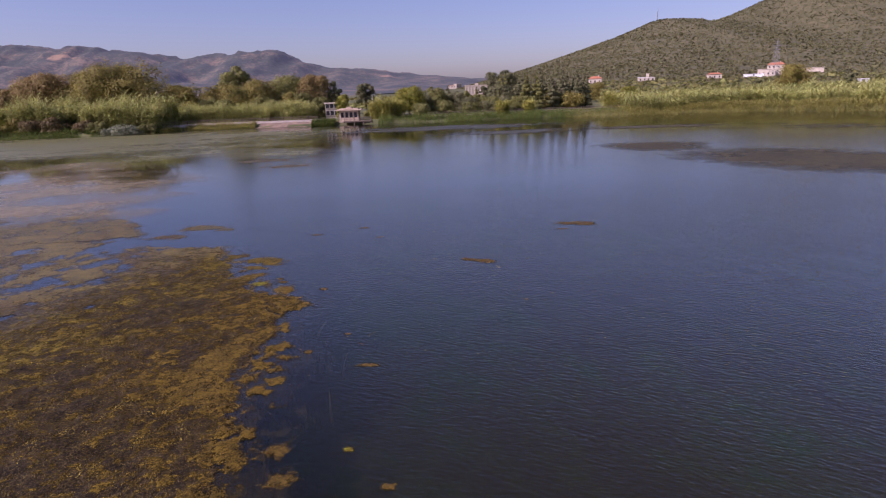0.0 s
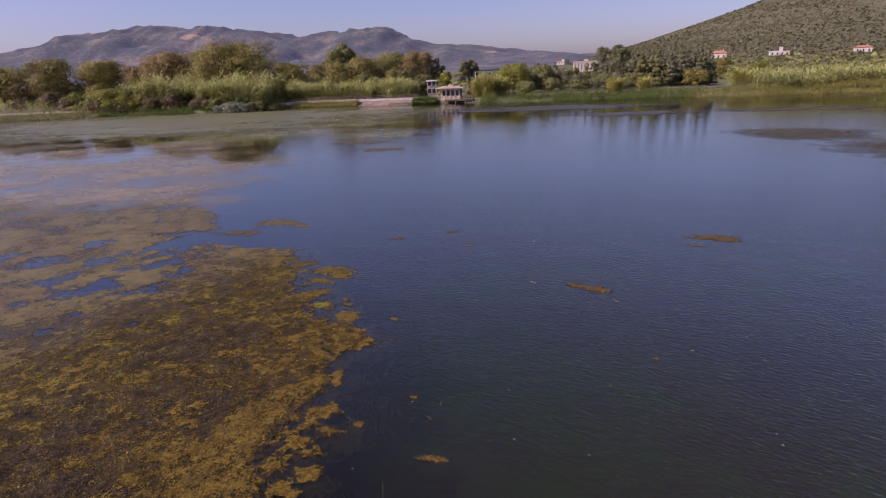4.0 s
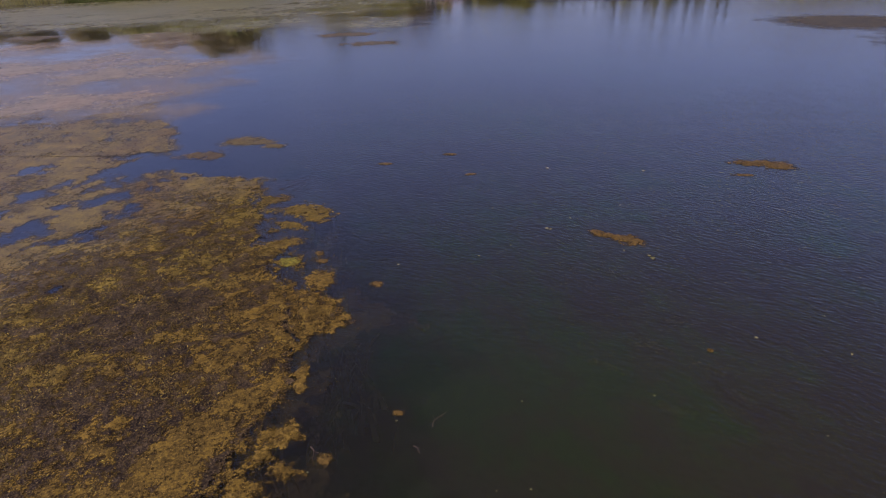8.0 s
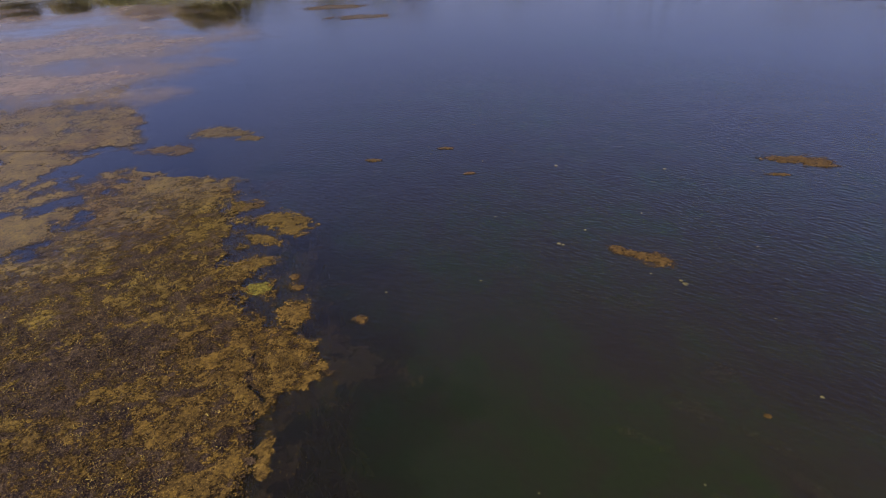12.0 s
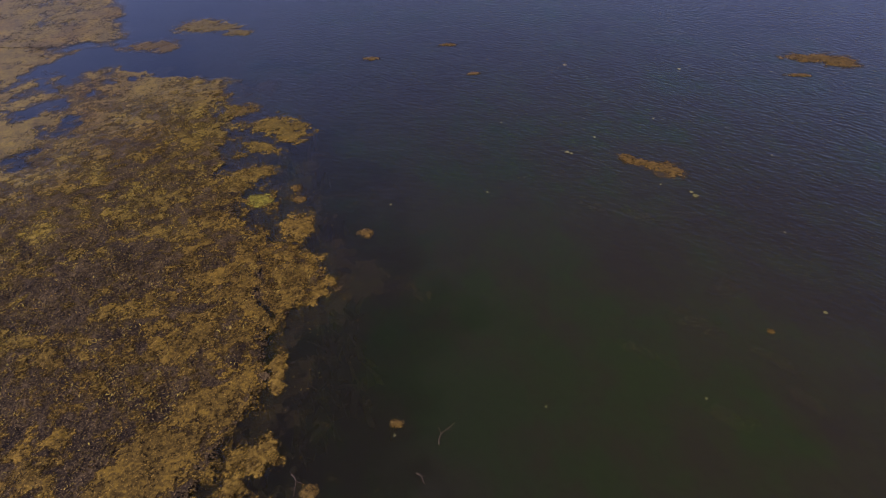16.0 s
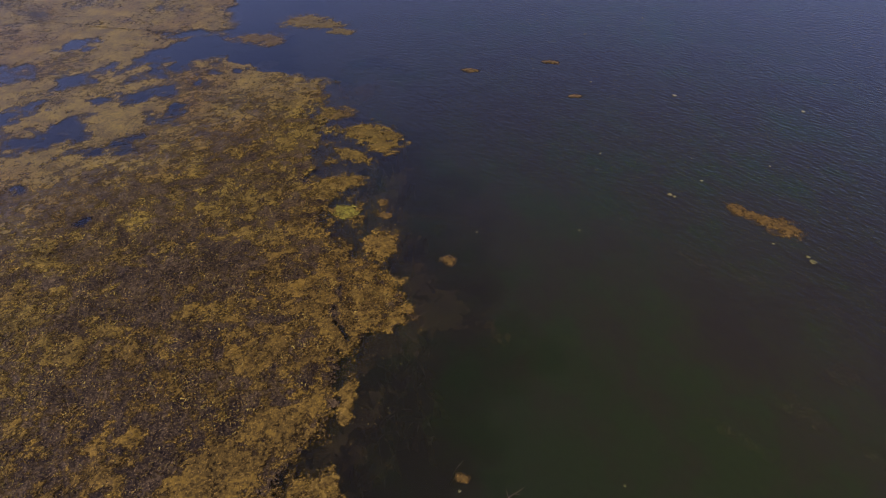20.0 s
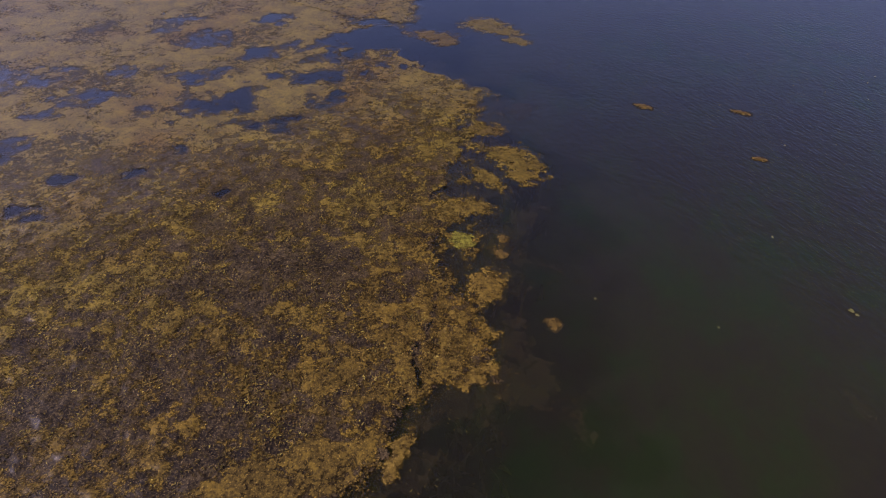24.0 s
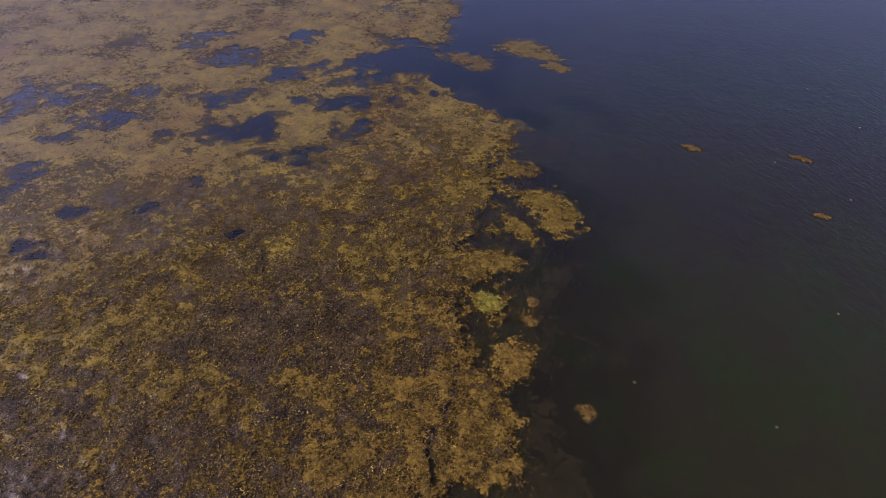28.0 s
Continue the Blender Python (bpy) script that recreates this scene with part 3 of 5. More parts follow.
def weed_cover(x, y):
    m = within_mat(x, y)
    d = np.minimum(m * 0.9, 0.75) + 1.1 * (fbm(x / 0.7, y / 0.7, 4, 41) - 0.5) - 0.02 + np.clip(core(x, y) * 0.3, -0.75, 0)
    thin = 0.8 * smooth(y, 11.6, 13) * (1 - smooth(m, 0.4, 1.8))
    pools = 2.2 * np.clip(ellipses(x, y, POOLS, 1.5 * (fbm(x / 1.2, y / 1.2, 3, 53) - 0.5) + 1.9 * (fbm(x / 0.45, y / 0.45, 3, 55) - 0.5)) + 0.1, 0, 1)
    return d - thin - pools - 1.1 * crack(x, y)


DIM = ((-7.6, 1.2, 3.2, 3.4, 0), (-10.0, 9.8, 3.6, 1.5, 35), (-8.6, 6.6, 3.2, 1.9, 30), (-11.8, 4.5, 3.6, 2.0, 20), (-12.5, 13.4, 1.2, 0.5, 30))
RICH = ((-6.4, 10.4, 1.6, 1.3, 60), (-7.6, 12.2, 1.5, 1.0, 40), (-12.6, 11.4, 2.2, 1.2, 35), (-14.5, 9.6, 2.6, 1.3, 40), (-8.9, 14.6, 1.5, 0.9, 60))


def bare_band(x, y):
    """1 on the smooth band of bare algae along the open edge, which widens towards the near end."""
    m = within_mat(x, y)
    w_rim = np.interp(y, (-2, 2, 5.2, 6.0, 6.6, 7.2, 7.65, 8.1, 8.8), (0.7, 1.0, 1.75, 1.75, 1.45, 1.25, 0.9, 0.4, 0.0)) + 0.35 * (fbm(x / 0.5, y / 0.5, 3, 63) - 0.5)
    return smooth(m, -0.02, 0.10) * (1 - smooth(m, w_rim - 0.10, w_rim + 0.08)) * (1 - smooth(y, 8.4, 8.9)) * smooth(y, 1.5, 4.2)


def algae_cover(x, y):
    m, c = within_mat(x, y), core(x, y)
    big, mid, fine = fbm(x / 3.2, y / 2.6, 3, 51), fbm(x / 0.85, y / 0.75, 4, 61), fbm(x / 0.26, y / 0.24, 3, 71)
    in_core = 0.7 * (big - 0.5) + 1.3 * (mid - 0.5) + 1.7 * (fine - 0.5) - 0.13
    in_core = in_core + 0.25 * (1 - smooth(c, 0.5, 6.0)) - 0.34 * np.clip(ellipses(x, y, DIM) * 1.6, 0, 1) + 0.10 * np.clip(ellipses(x, y, RICH) * 1.6, 0, 1)
    w_band = bare_band(x, y)
    band = 0.44 + 1.0 * (mid - 0.5) + 0.9 * (fine - 0.5)
    in_core = in_core * (1 - w_band) + band * w_band + 0.06 * np.exp(-((m - 0.5) / 0.5) ** 2) * (1 - w_band) * (y > 8)
    in_film = 1.6 * (fbm(x / 2.2, y / 1.7, 4, 81) - 0.42) + 0.8 * (mid - 0.5) + 0.4 * (fine - 0.5) + 0.24
    w = smooth(c, -2.5, 1.5)
    d = in_core * w + in_film * (1 - w)
    pools = ellipses(x, y, POOLS, 1.5 * (fbm(x / 1.2, y / 1.2, 3, 53) - 0.5) + 1.9 * (fbm(x / 0.45, y / 0.45, 3, 55) - 0.5) + 0.9 * (fine - 0.5))
    d = d - 1.3 * np.clip(pools + 0.2, 0, 1)
    d = np.minimum(d, m * 1.1 + 1.0 * (mid - 0.5) + 0.7 * (fine - 0.5) - 0.05)
    scattered = 2.4 * (fbm(x / 0.5, y / 0.45, 3, 77) - 0.72) - 0.5 * np.maximum(-m - 0.1, 0) - 2.0 * np.maximum(-m - 1.2, 0)
    scraps = 1.0 * ellipses(x, y, ((-4.2, 5.7, 0.75, 1.3, 20), (-4.2, 3.6, 0.9, 1.6, 0), (-3.9, 0.5, 0.9, 2.2, 0))) + 2.4 * (fbm(x / 0.4, y / 0.45, 3, 79) - 0.73)
    return np.where(y < 21, np.maximum(np.maximum(d, scattered), np.minimum(scraps, 0.5)), d) - 1.0 * crack(x, y)


for x0, x1, y0, y1, step in ((-24.0, -1.5, -4, 24, 0.063), (-40.0, -23.9, -4, 24, 0.12), (-44.0, -12, 23.95, 36, 0.13), (-40.0, -1.5, -11, -3.9, 0.13)):
    xs, ys = plan_grid(x0, x1, y0, y1, step, 0.42, 1)
    thick = smooth(core(xs, ys), -1.5, 1.0)
    south = 1.4 * (1 - smooth(ys + 3 * (fbm(xs / 3, ys / 3, 3, 47) - 0.5), -9.5, -6))
    cov = weed_cover(xs, ys) - 0.6 * smooth(ys, 24, 30) - south
    lump = thick * (1 - 0.75 * bare_band(xs, ys)) * (0.075 * (fbm(xs / 0.30, ys / 0.30, 4, 42) - 0.42) + 0.022 * (vnoise(xs / 0.09, ys / 0.09, 44) - 0.35))
    zs = (0.004 if step < 0.1 else 0.012 if y0 == -4 else 0.020) + np.maximum(lump, 0)
    weed_mat = new("weed_mat", grid_sheet("weed_mat", xs, ys, zs, cov > -0.45, WEED, cover=cov))
    tagged(weed_mat, "dark brown waterweed lying thick at the surface", "waterweed", kind="stuff")
    cov = algae_cover(xs, ys) - 0.8 * smooth(ys, 27, 36) - south
    zs = zs + 0.005 + 0.012 * thick * smooth(cov, 0, 0.3)
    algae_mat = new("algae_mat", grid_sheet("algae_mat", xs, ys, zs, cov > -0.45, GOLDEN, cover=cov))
    tagged(algae_mat, "golden brown algae floating in ragged patches over waterweed", "algae", kind="stuff")
# weed just under the surface beside the mat
xs, ys = plan_grid(-14, 0.5, -8, 23, 0.11, 0.42, 9)
out = within_mat(xs, ys)
cov = np.minimum(0.40 * (out + 1.3), 0.5) + 1.7 * (fbm(xs / 0.8, ys / 1.0, 4, 45) - 0.5) - 0.5 * smooth(out, 0.6, 1.4) - 1.5 * (1 - smooth(ys, -8, -5))
sunken_mat = new("sunken_weed", grid_sheet("sunken_weed", xs, ys, -0.10 + 0.05 * fbm(xs / 0.3, ys / 0.3, 3, 48), (cov > -0.4) & (out < 1.3), MURKY, cover=cov))
tagged(sunken_mat, "dark brown waterweed just under the surface beside the mat", "waterweed", kind="stuff")
# the same growth farther out, coarser
for x0, x1, y0, y1, step, seed in ((-80, -10, 23.7, 75, 0.28, 2), (-66, -39.6, -12, 24.2, 0.3, 3)):
    xs, ys = plan_grid(x0, x1, y0, y1, step, 0.3, seed)
    cov = np.minimum(2.2 * (fbm(xs / 6, ys / 5, 5, 59) - 0.45), 0.13 * within_mat(xs, ys) + 1.2 * (fbm(xs / 4, ys / 3, 4, 57) - 0.5))
    cov = cov - 1.2 * (1 - smooth(ys, 25, 35)) * (xs > -41) - 0.45 * smooth(ys, 45, 72)
    outer_algae = new("algae_mat", grid_sheet("outer_algae", xs, ys, 0.034 + 0 * xs, cov > -0.9, OUTER, cover=cov))
    tagged(outer_algae, "olive brown algae film drifting in torn sheets on open water", "algae", kind="stuff")

# films in the far parts of the lake: centre, half axes, turn, strength
FILMS = ((33.5, 67, 6.5, 6, -22, 0.85), (40, 54, 8, 3, -30, 0.3), (48, 46, 15, 7.5, -38, 1.0), (70, 92, 30, 13, -35, 0.2), (20, 104, 15, 5, 0, 0.75), (-76, 120, 44, 22, 4, 1.05), (-72, 98, 44, 18, 5, 0.8),
         (-20, 78, 12, 8, 0, 0.45), (-38, 82, 22, 12, 10, 0.4), (48, 103, 16, 4, -10, 0.8), (6, 124, 24, 10, 0, 0.75), (-35, 128, 30, 10, 0, 0.6))


def film_cover(x, y):
    d = np.full(x.shape, -1.0)
    for cx, cy, rx, ry, turn, k in FILMS:
        c, s = math.cos(radians(turn)), math.sin(radians(turn))
        u, v = ((x - cx) * c + (y - cy) * s) / rx, (-(x - cx) * s + (y - cy) * c) / ry
        d = np.maximum(d, k - np.hypot(u, v) * 0.9 + 0.0)
    return d * 1.2 + 1.1 * (fbm(x / 9, y / 5, 4, 91) - 0.52) + 0.45 * (fbm(x / 1.8, y / 1.2, 3, 95) - 0.5)


xs, ys = plan_grid(-150, 118, 28, 152, 0.58, 0.4, 4)
cov = film_cover(xs, ys)
for east, m, label in ((True, FILM, "thin olive brown film of algae on calm water"), (False, FILM_G, "thin green film of algae on calm water below the shore")):
    film = new("algae_film", grid_sheet("algae_film", xs, ys, 0.012 + 0.006 * fbm(xs / 2, ys / 2, 2, 92), (cov > -0.7) & (inside_lake(xs, ys) > -1) & ((xs > -14) == east), m, cover=cov))
    tagged(film, label, "algae", kind="stuff")


def flakes(name, n, sampler, size, material, lift, seed, tilt=0.3, broad=(0.05, 0.14)):
    """Small curled leaf scraps, each two triangles bent along the middle."""
    rng = np.random.default_rng(seed)
    x, y = sampler(rng, n)
    n = len(x)
    z = rng.uniform(*lift, n)
    a, L = rng.uniform(0, 2 * np.pi, n), rng.uniform(*size, n)
    W = L * rng.uniform(*broad, n)
    t1, t2 = rng.normal(0, tilt, n), rng.normal(0, tilt, n)
    dx, dy = np.cos(a), np.sin(a)
    mid = np.stack([x, y, z], -1)
    along = np.stack([dx * L / 2, dy * L / 2, np.sin(t1) * L / 2], -1)
    side = np.stack([-dy * W, dx * W, np.abs(np.sin(t2)) * W], -1)
    side2 = np.stack([dy * W, -dx * W, np.abs(np.sin(t2)) * W * 0.6], -1)
    verts = np.stack([mid - along, mid + side, mid + along, mid + side2], 1).reshape(-1, 3)
    k = np.arange(n) * 4
    faces = np.concatenate([np.stack([k, k + 2, k + 1], -1), np.stack([k, k + 3, k + 2], -1)])
    return mesh_of(name, verts, faces, material)


def on_core(rng, n):
    x, y = rng.uniform(-26, -2.6, n), rng.uniform(-3.5, 22, n)
    ok = (weed_cover(x, y) > 0.25) & (bare_band(x, y) < 0.3) & (rng.random(n) < smooth(core(x, y), -2.0, 2.5)) & (rng.random(n) < 0.25 + 0.75 * smooth(fbm(x / 1.3, y / 1.3, 3, 101), 0.38, 0.62))
    return x[ok], y[ok]


def on_algae(rng, n):
    x, y = rng.uniform(-30, -2.2, n), rng.uniform(-3.5, 23, n)
    ok = (algae_cover(x, y) > 0.02) & (rng.random(n) < smooth(core(x, y), -3.0, 1.5)) & (rng.random(n) > 0.85 * bare_band(x, y))
    return x[ok], y[ok]


def along_rim(rng, n):
    y = rng.uniform(-3, 21, n)
    x = np.interp(y, EDGE_Y, EDGE_X) + rng.normal(0.3, 0.6, n)
    return x, y


tagged(new("weed_leaves", flakes("weed_leaves", 340000, on_core, (0.025, 0.08), FLAKE, (0.010, 0.045), 5, 0.4, (0.08, 0.2))), "dry curled leaf scraps on the weed surface", "leaves", kind="stuff")
tagged(new("algae_tufts", flakes("algae_tufts", 150000, on_algae, (0.025, 0.09), ALGAE, (0.014, 0.045), 6, 0.35, (0.08, 0.2))), "small golden tufts of algae at the water surface", "algae", kind="stuff")
tagged(new("rim_scraps", flakes("rim_scraps", 1500, along_rim, (0.02, 0.08), FLAKE, (-0.004, 0.008), 7, 0.2)), "scattered leaf scraps drifting along the weed edge", "leaves", kind="stuff")


def raft(lobes, turn, material, label, seed, ragged=0.9, sink=0.0):
    """A drifting clump of algae: a ragged sheet with holes and a fringe of tufts, over lobes (x, y, rx, ry)."""
    ox, oy = lobes[0][:2]
    top = thing("algae_raft", pose(ox, oy, -sink), label, "algae raft", "drifting algae rafts")
    rows = [(x - ox, y - oy, rx, ry, turn) for x, y, rx, ry in lobes]
    least = min(min(r[2], r[3]) for r in rows)
    x0, x1 = min(r[0] - 1.4 * max(r[2:4]) for r in rows), max(r[0] + 1.4 * max(r[2:4]) for r in rows)
    y0, y1 = min(r[1] - 1.4 * max(r[2:4]) for r in rows), max(r[1] + 1.4 * max(r[2:4]) for r in rows)
    gx, gy = plan_grid(x0, x1, y0, y1, max(0.03, min(0.06, least / 8)), 0.35, seed)
    s = 1.0 / max(least, 0.2)

    def cover(px, py):
        return ellipses(px, py, rows) + ragged * 1.3 * (fbm(px * s * 1.2 + seed, py * s * 1.2, 3, seed) - 0.5) + 0.8 * (fbm(px / 0.2, py / 0.2, 3, seed + 5) - 0.5)

    c = cover(gx, gy)
    z = 0.004 + 0.010 * smooth(c, 0, 0.5) + 0.010 * vnoise(gx / 0.12, gy / 0.12, seed + 1)
    part_mesh("sheet", grid_sheet("sheet", gx, gy, z, c > -0.4, material, cover=c * 1.1 + 0.04), top)

    def spots(rng, n):
        px, py = rng.uniform(x0, x1, n), rng.uniform(y0, y1, n)
        ok = cover(px, py) > 0.05
        return px[ok], py[ok]

    part_mesh("fringe", flakes("fringe", int(240 * (x1 - x0) * (y1 - y0)) + 60, spots, (0.03, 0.10), STRAND if sink else ALGAE, (0.004, 0.03), seed, 0.3, (0.08, 0.2)), top)["kind"] = "stuff"
    return top


GOLD = "ragged golden algae raft adrift on dark water"
for n, (lobes, turn, m, label) in enumerate((
        (((-7.35, 17.55, 0.95, 0.55), (-6.8, 17.0, 0.45, 0.4), (-7.55, 16.3, 0.65, 0.25)), -15, DRIFT, "bright golden algae raft beside the weed edge"),
        (((-5.2, 12.6, 0.36, 0.56),), 12, DRIFT, GOLD),
        (((-6.62, 13.6, 0.34, 0.30),), 0, DRIFT_G, "small yellow-green algae clump at the weed edge"),
        (((-4.1, 10.25, 0.42, 0.24), (-3.95, 10.6, 0.22, 0.22)), 35, DRIFT, "bright golden lump at the corner of the weed mat"),
        (((-4.75, 10.95, 0.55, 0.42), (-5.2, 11.45, 0.3, 0.3)), 40, DRIFT, "golden algae lump behind a narrow split in the mat"),
        (((-14.1, 26.5, 1.0, 0.75), (-13.1, 26.3, 0.8, 0.4), (-12.0, 25.7, 0.55, 0.30)), 10, DRIFT, "large golden algae raft beyond the weed mat"),
        (((-15.4, 24.2, 1.0, 0.5), (-14.5, 24.0, 0.5, 0.4)), 20, DULL, "thin brown algae raft beside a larger one"),
        (((-7.15, 14.9, 0.6, 0.35), (-7.6, 14.4, 0.5, 0.5)), 30, DRIFT, "golden algae patch on the mat's thin edge"),
        (((-9.2, 18.6, 0.6, 0.35),), 25, DULL, "thin golden algae patch at the mat's edge"),
        (((-4.25, 8.2, 0.14, 0.42), (-4.15, 7.75, 0.16, 0.16)), 8, DRIFT, GOLD),
        (((-3.95, 6.35, 0.26, 0.36), (-4.2, 5.75, 0.22, 0.26)), -20, DRIFT, GOLD),
        (((-3.6, 3.8, 0.32, 0.24),), 20, DRIFT, GOLD), (((-4.3, 4.75, 0.26, 0.2),), 30, DRIFT, GOLD),
        (((-5.55, 13.7, 0.16, 0.16), (-5.8, 14.2, 0.14, 0.13)), 0, DULL, "string of small golden scraps off the mat"),
        (((-3.42, 12.4, 0.17, 0.16),), 0, DULL, "small round golden algae clump"))):
    raft(lobes, turn, m, label, 200 + 3 * n)
OPEN_RAFTS = (
        (((4.42, 15.6, 0.38, 0.32), (3.9, 15.86, 0.42, 0.2), (3.35, 16.14, 0.26, 0.2)), -24, DULL, "long narrow golden algae raft on rippled water"),
        (((11.5, 22.95, 0.65, 0.5), (10.6, 23.2, 0.8, 0.34)), -8, DULL, "long golden algae raft on rippled water"), (((9.8, 21.75, 0.4, 0.12),), 0, DULL, "thin brown scrap of algae"),
        (((-0.78, 4.55, 0.34, 0.10),), -5, DULL, "small dull green algae clump near the weed"), (((-2.65, 24.4, 0.28, 0.18),), 0, DULL, GOLD), (((-5.5, 23.0, 0.3, 0.16),), 0, DULL, GOLD),
        (((-1.4, 21.7, 0.2, 0.12),), 30, DULL, GOLD), (((5.38, 9.85, 0.06, 0.05),), 0, DULL, "small dull yellow algae clump"), (((-2.7, 0.1, 0.34, 0.26),), 20, DULL, GOLD),
        (((-2.3, -1.05, 0.3, 0.24),), 40, DULL, GOLD), (((-0.86, 0.0, 0.12, 0.1),), 0, DRIFT_G, "small yellow-green algae clump"), (((-2.9, 5.75, 0.12, 0.16),), 0, DULL, GOLD), (((-1.7, 7.16, 0.1, 0.08),), 0, DULL, "tiny golden algae scrap"), (((0.2, -1.5, 0.16, 0.1),), 0, DULL, GOLD), (((-15.5, 60.5, 2.6, 1.3),), 0, DRIFT, "tan algae raft far out on the lake"), (((-20.0, 68.0, 3.0, 1.6),), 10, DRIFT, "tan algae raft far out on the lake"))
for n, (lobes, turn, m, label) in enumerate(OPEN_RAFTS):
    raft(lobes, turn, m, label, 300 + 3 * n)

# clumps of weed hanging just under the surface
for n, (x, y, rx, ry, turn) in enumerate(((2.88, 9.2, 0.45, 0.10, -25), (4.89, 11.14, 0.35, 0.22, 10), (4.01, 10.05, 0.40, 0.20, -30), (4.13, 7.8, 0.40, 0.14, -20), (3.4, 13.6, 0.40, 0.16, -30), (5.58, 8.30, 0.40, 0.12, -50), (2.2, 13.9, 0.3, 0.12, -35), (5.32, 9.20, 0.35, 0.10, -35))):
    raft(((x, y, rx, ry),), turn, SUNKEN, "brown clump of waterweed sunk below the surface", 500 + 3 * n, 1.2, 0.06)

# floating lily leaves: a lobed disc with a notch, slightly dished


def lily(x, y, r, turn, label="small yellow-green leaf floating on the water"):
    bm = bmesh.new()
    hub = bm.verts.new((0, 0, 0))
    ring = []
    for k in range(15):
        a = radians(16 + k * 328 / 14)
        w = 1 + 0.12 * math.sin(3 * a + turn)
        ring.append(bm.verts.new((r * w * math.cos(a), r * w * math.sin(a) * 0.85, 0.01 + 0.006 * math.sin(5 * a))))
    for p, q in zip(ring, ring[1:]):
        bm.faces.new((hub, p, q))
    ob = part("floating_leaf", bm, LILY)
    ob.matrix_world = pose(x, y, 0.004, 0, 0, turn)
    return tagged(ob, label, "leaf", "floating leaves")


rng = random.Random(11)
for x, y, r in ((1.70, 16.42, 0.10), (1.82, 16.35, 0.07), (4.88, 14.42, 0.13), (4.8, 14.58, 0.08), (6.6, 10.45, 0.07), (2.55, 17.3, 0.06), (-1.7, 6.93, 0.05), (-0.5, 14.3, 0.05), (-3.0, 13.6, 0.06), (5.9, 22.2, 0.1), (1.9, 22.5, 0.12)):
    lily(x, y, r * 0.62, rng.uniform(0, 360))
for k in range(34):
    x, y = rng.uniform(-4.5, 14), rng.uniform(3, 30)
    if within_mat(np.array([x]), np.array([y]))[0] < -0.6:
        lily(x, y, rng.uniform(0.014, 0.032), rng.uniform(0, 360), "tiny pale leaf scrap floating on dark water")


def twig(x, y, length, turn, label):
    bm = bmesh.new()
    bend = [Vector((length * (k / 5 - 0.5), 0.12 * length * math.sin(k * 0.9), 0.004)) for k in range(6)]
    for k, (a, b) in enumerate(zip(bend, bend[1:])):
        rod(bm, a, b, 0.016 - 0.002 * k, 0.014 - 0.002 * k, 5)
    rod(bm, bend[2], bend[2] + Vector((0.2 * length, 0.22 * length, 0)), 0.008, 0.003, 4)
    rod(bm, bend[3], bend[3] + Vector((0.12 * length, -0.2 * length, 0)), 0.007, 0.003, 4)
    ob = part("twig", bm, TWIG)
    ob.matrix_world = pose(x, y, 0, 0, 0, turn)
    return tagged(ob, label, "twig", "floating twigs")


for x, y, L, turn in ((-0.82, 7.06, 0.5, 70), (-1.13, 6.2, 0.24, -40), (-3.2, 5.9, 0.4, -60), (-6.9, 10.4, 0.35, 25), (-9.2, 12.6, 0.3, 110), (-8.1, 8.2, 0.28, 60)):
    twig(x, y, L, turn, "thin brown twig floating at the surface")

# sunken weed strands standing in the water beside the mat


def strands(name, n, sampler, tall, seed):
    rng = np.random.default_rng(seed)
    x, y = sampler(rng, n)
    n = len(x)
    h, a = rng.uniform(*tall, n), rng.uniform(0, 2 * np.pi, n)
    lean = rng.normal(0, 0.22, (n, 2)) + (0.05, -0.1)
    rows = []
    for k in range(4):
        t = k / 3
        w = 0.11 * (1 - 0.7 * t)
        cx, cy = x + lean[:, 0] * t * t * h, y + lean[:, 1] * t * t * h
        cz = -2.3 + h * t
        rows.append(np.stack([cx - np.cos(a) * w, cy - np.sin(a) * w, cz], -1))
        rows.append(np.stack([cx + np.cos(a) * w, cy + np.sin(a) * w, cz], -1))
    verts = np.stack(rows, 1).reshape(-1, 3)
    b = (np.arange(n) * 8)[:, None]
    faces = np.concatenate([b + np.array([0, 1, 3, 2]) + 2 * k for k in range(3)])
    return mesh_of(name, verts, faces, STRAND)


def beside_mat(rng, n):
    y = rng.uniform(-2, 22, n)
    x = np.interp(y, EDGE_Y, EDGE_X) + np.abs(rng.normal(0, 1.1, n)) - 0.4
    ok = rng.random(n) < smooth(fbm(x / 0.8, y / 1.6, 3, 111), 0.4, 0.6)
    return x[ok], y[ok]


tagged(new("sunken_weed", strands("sunken_weed", 1500, beside_mat, (0.4, 1.2), 8)), "brown waterweed strands standing below the surface", "waterweed", kind="stuff")

# ---- trees, shrubs, canes ----


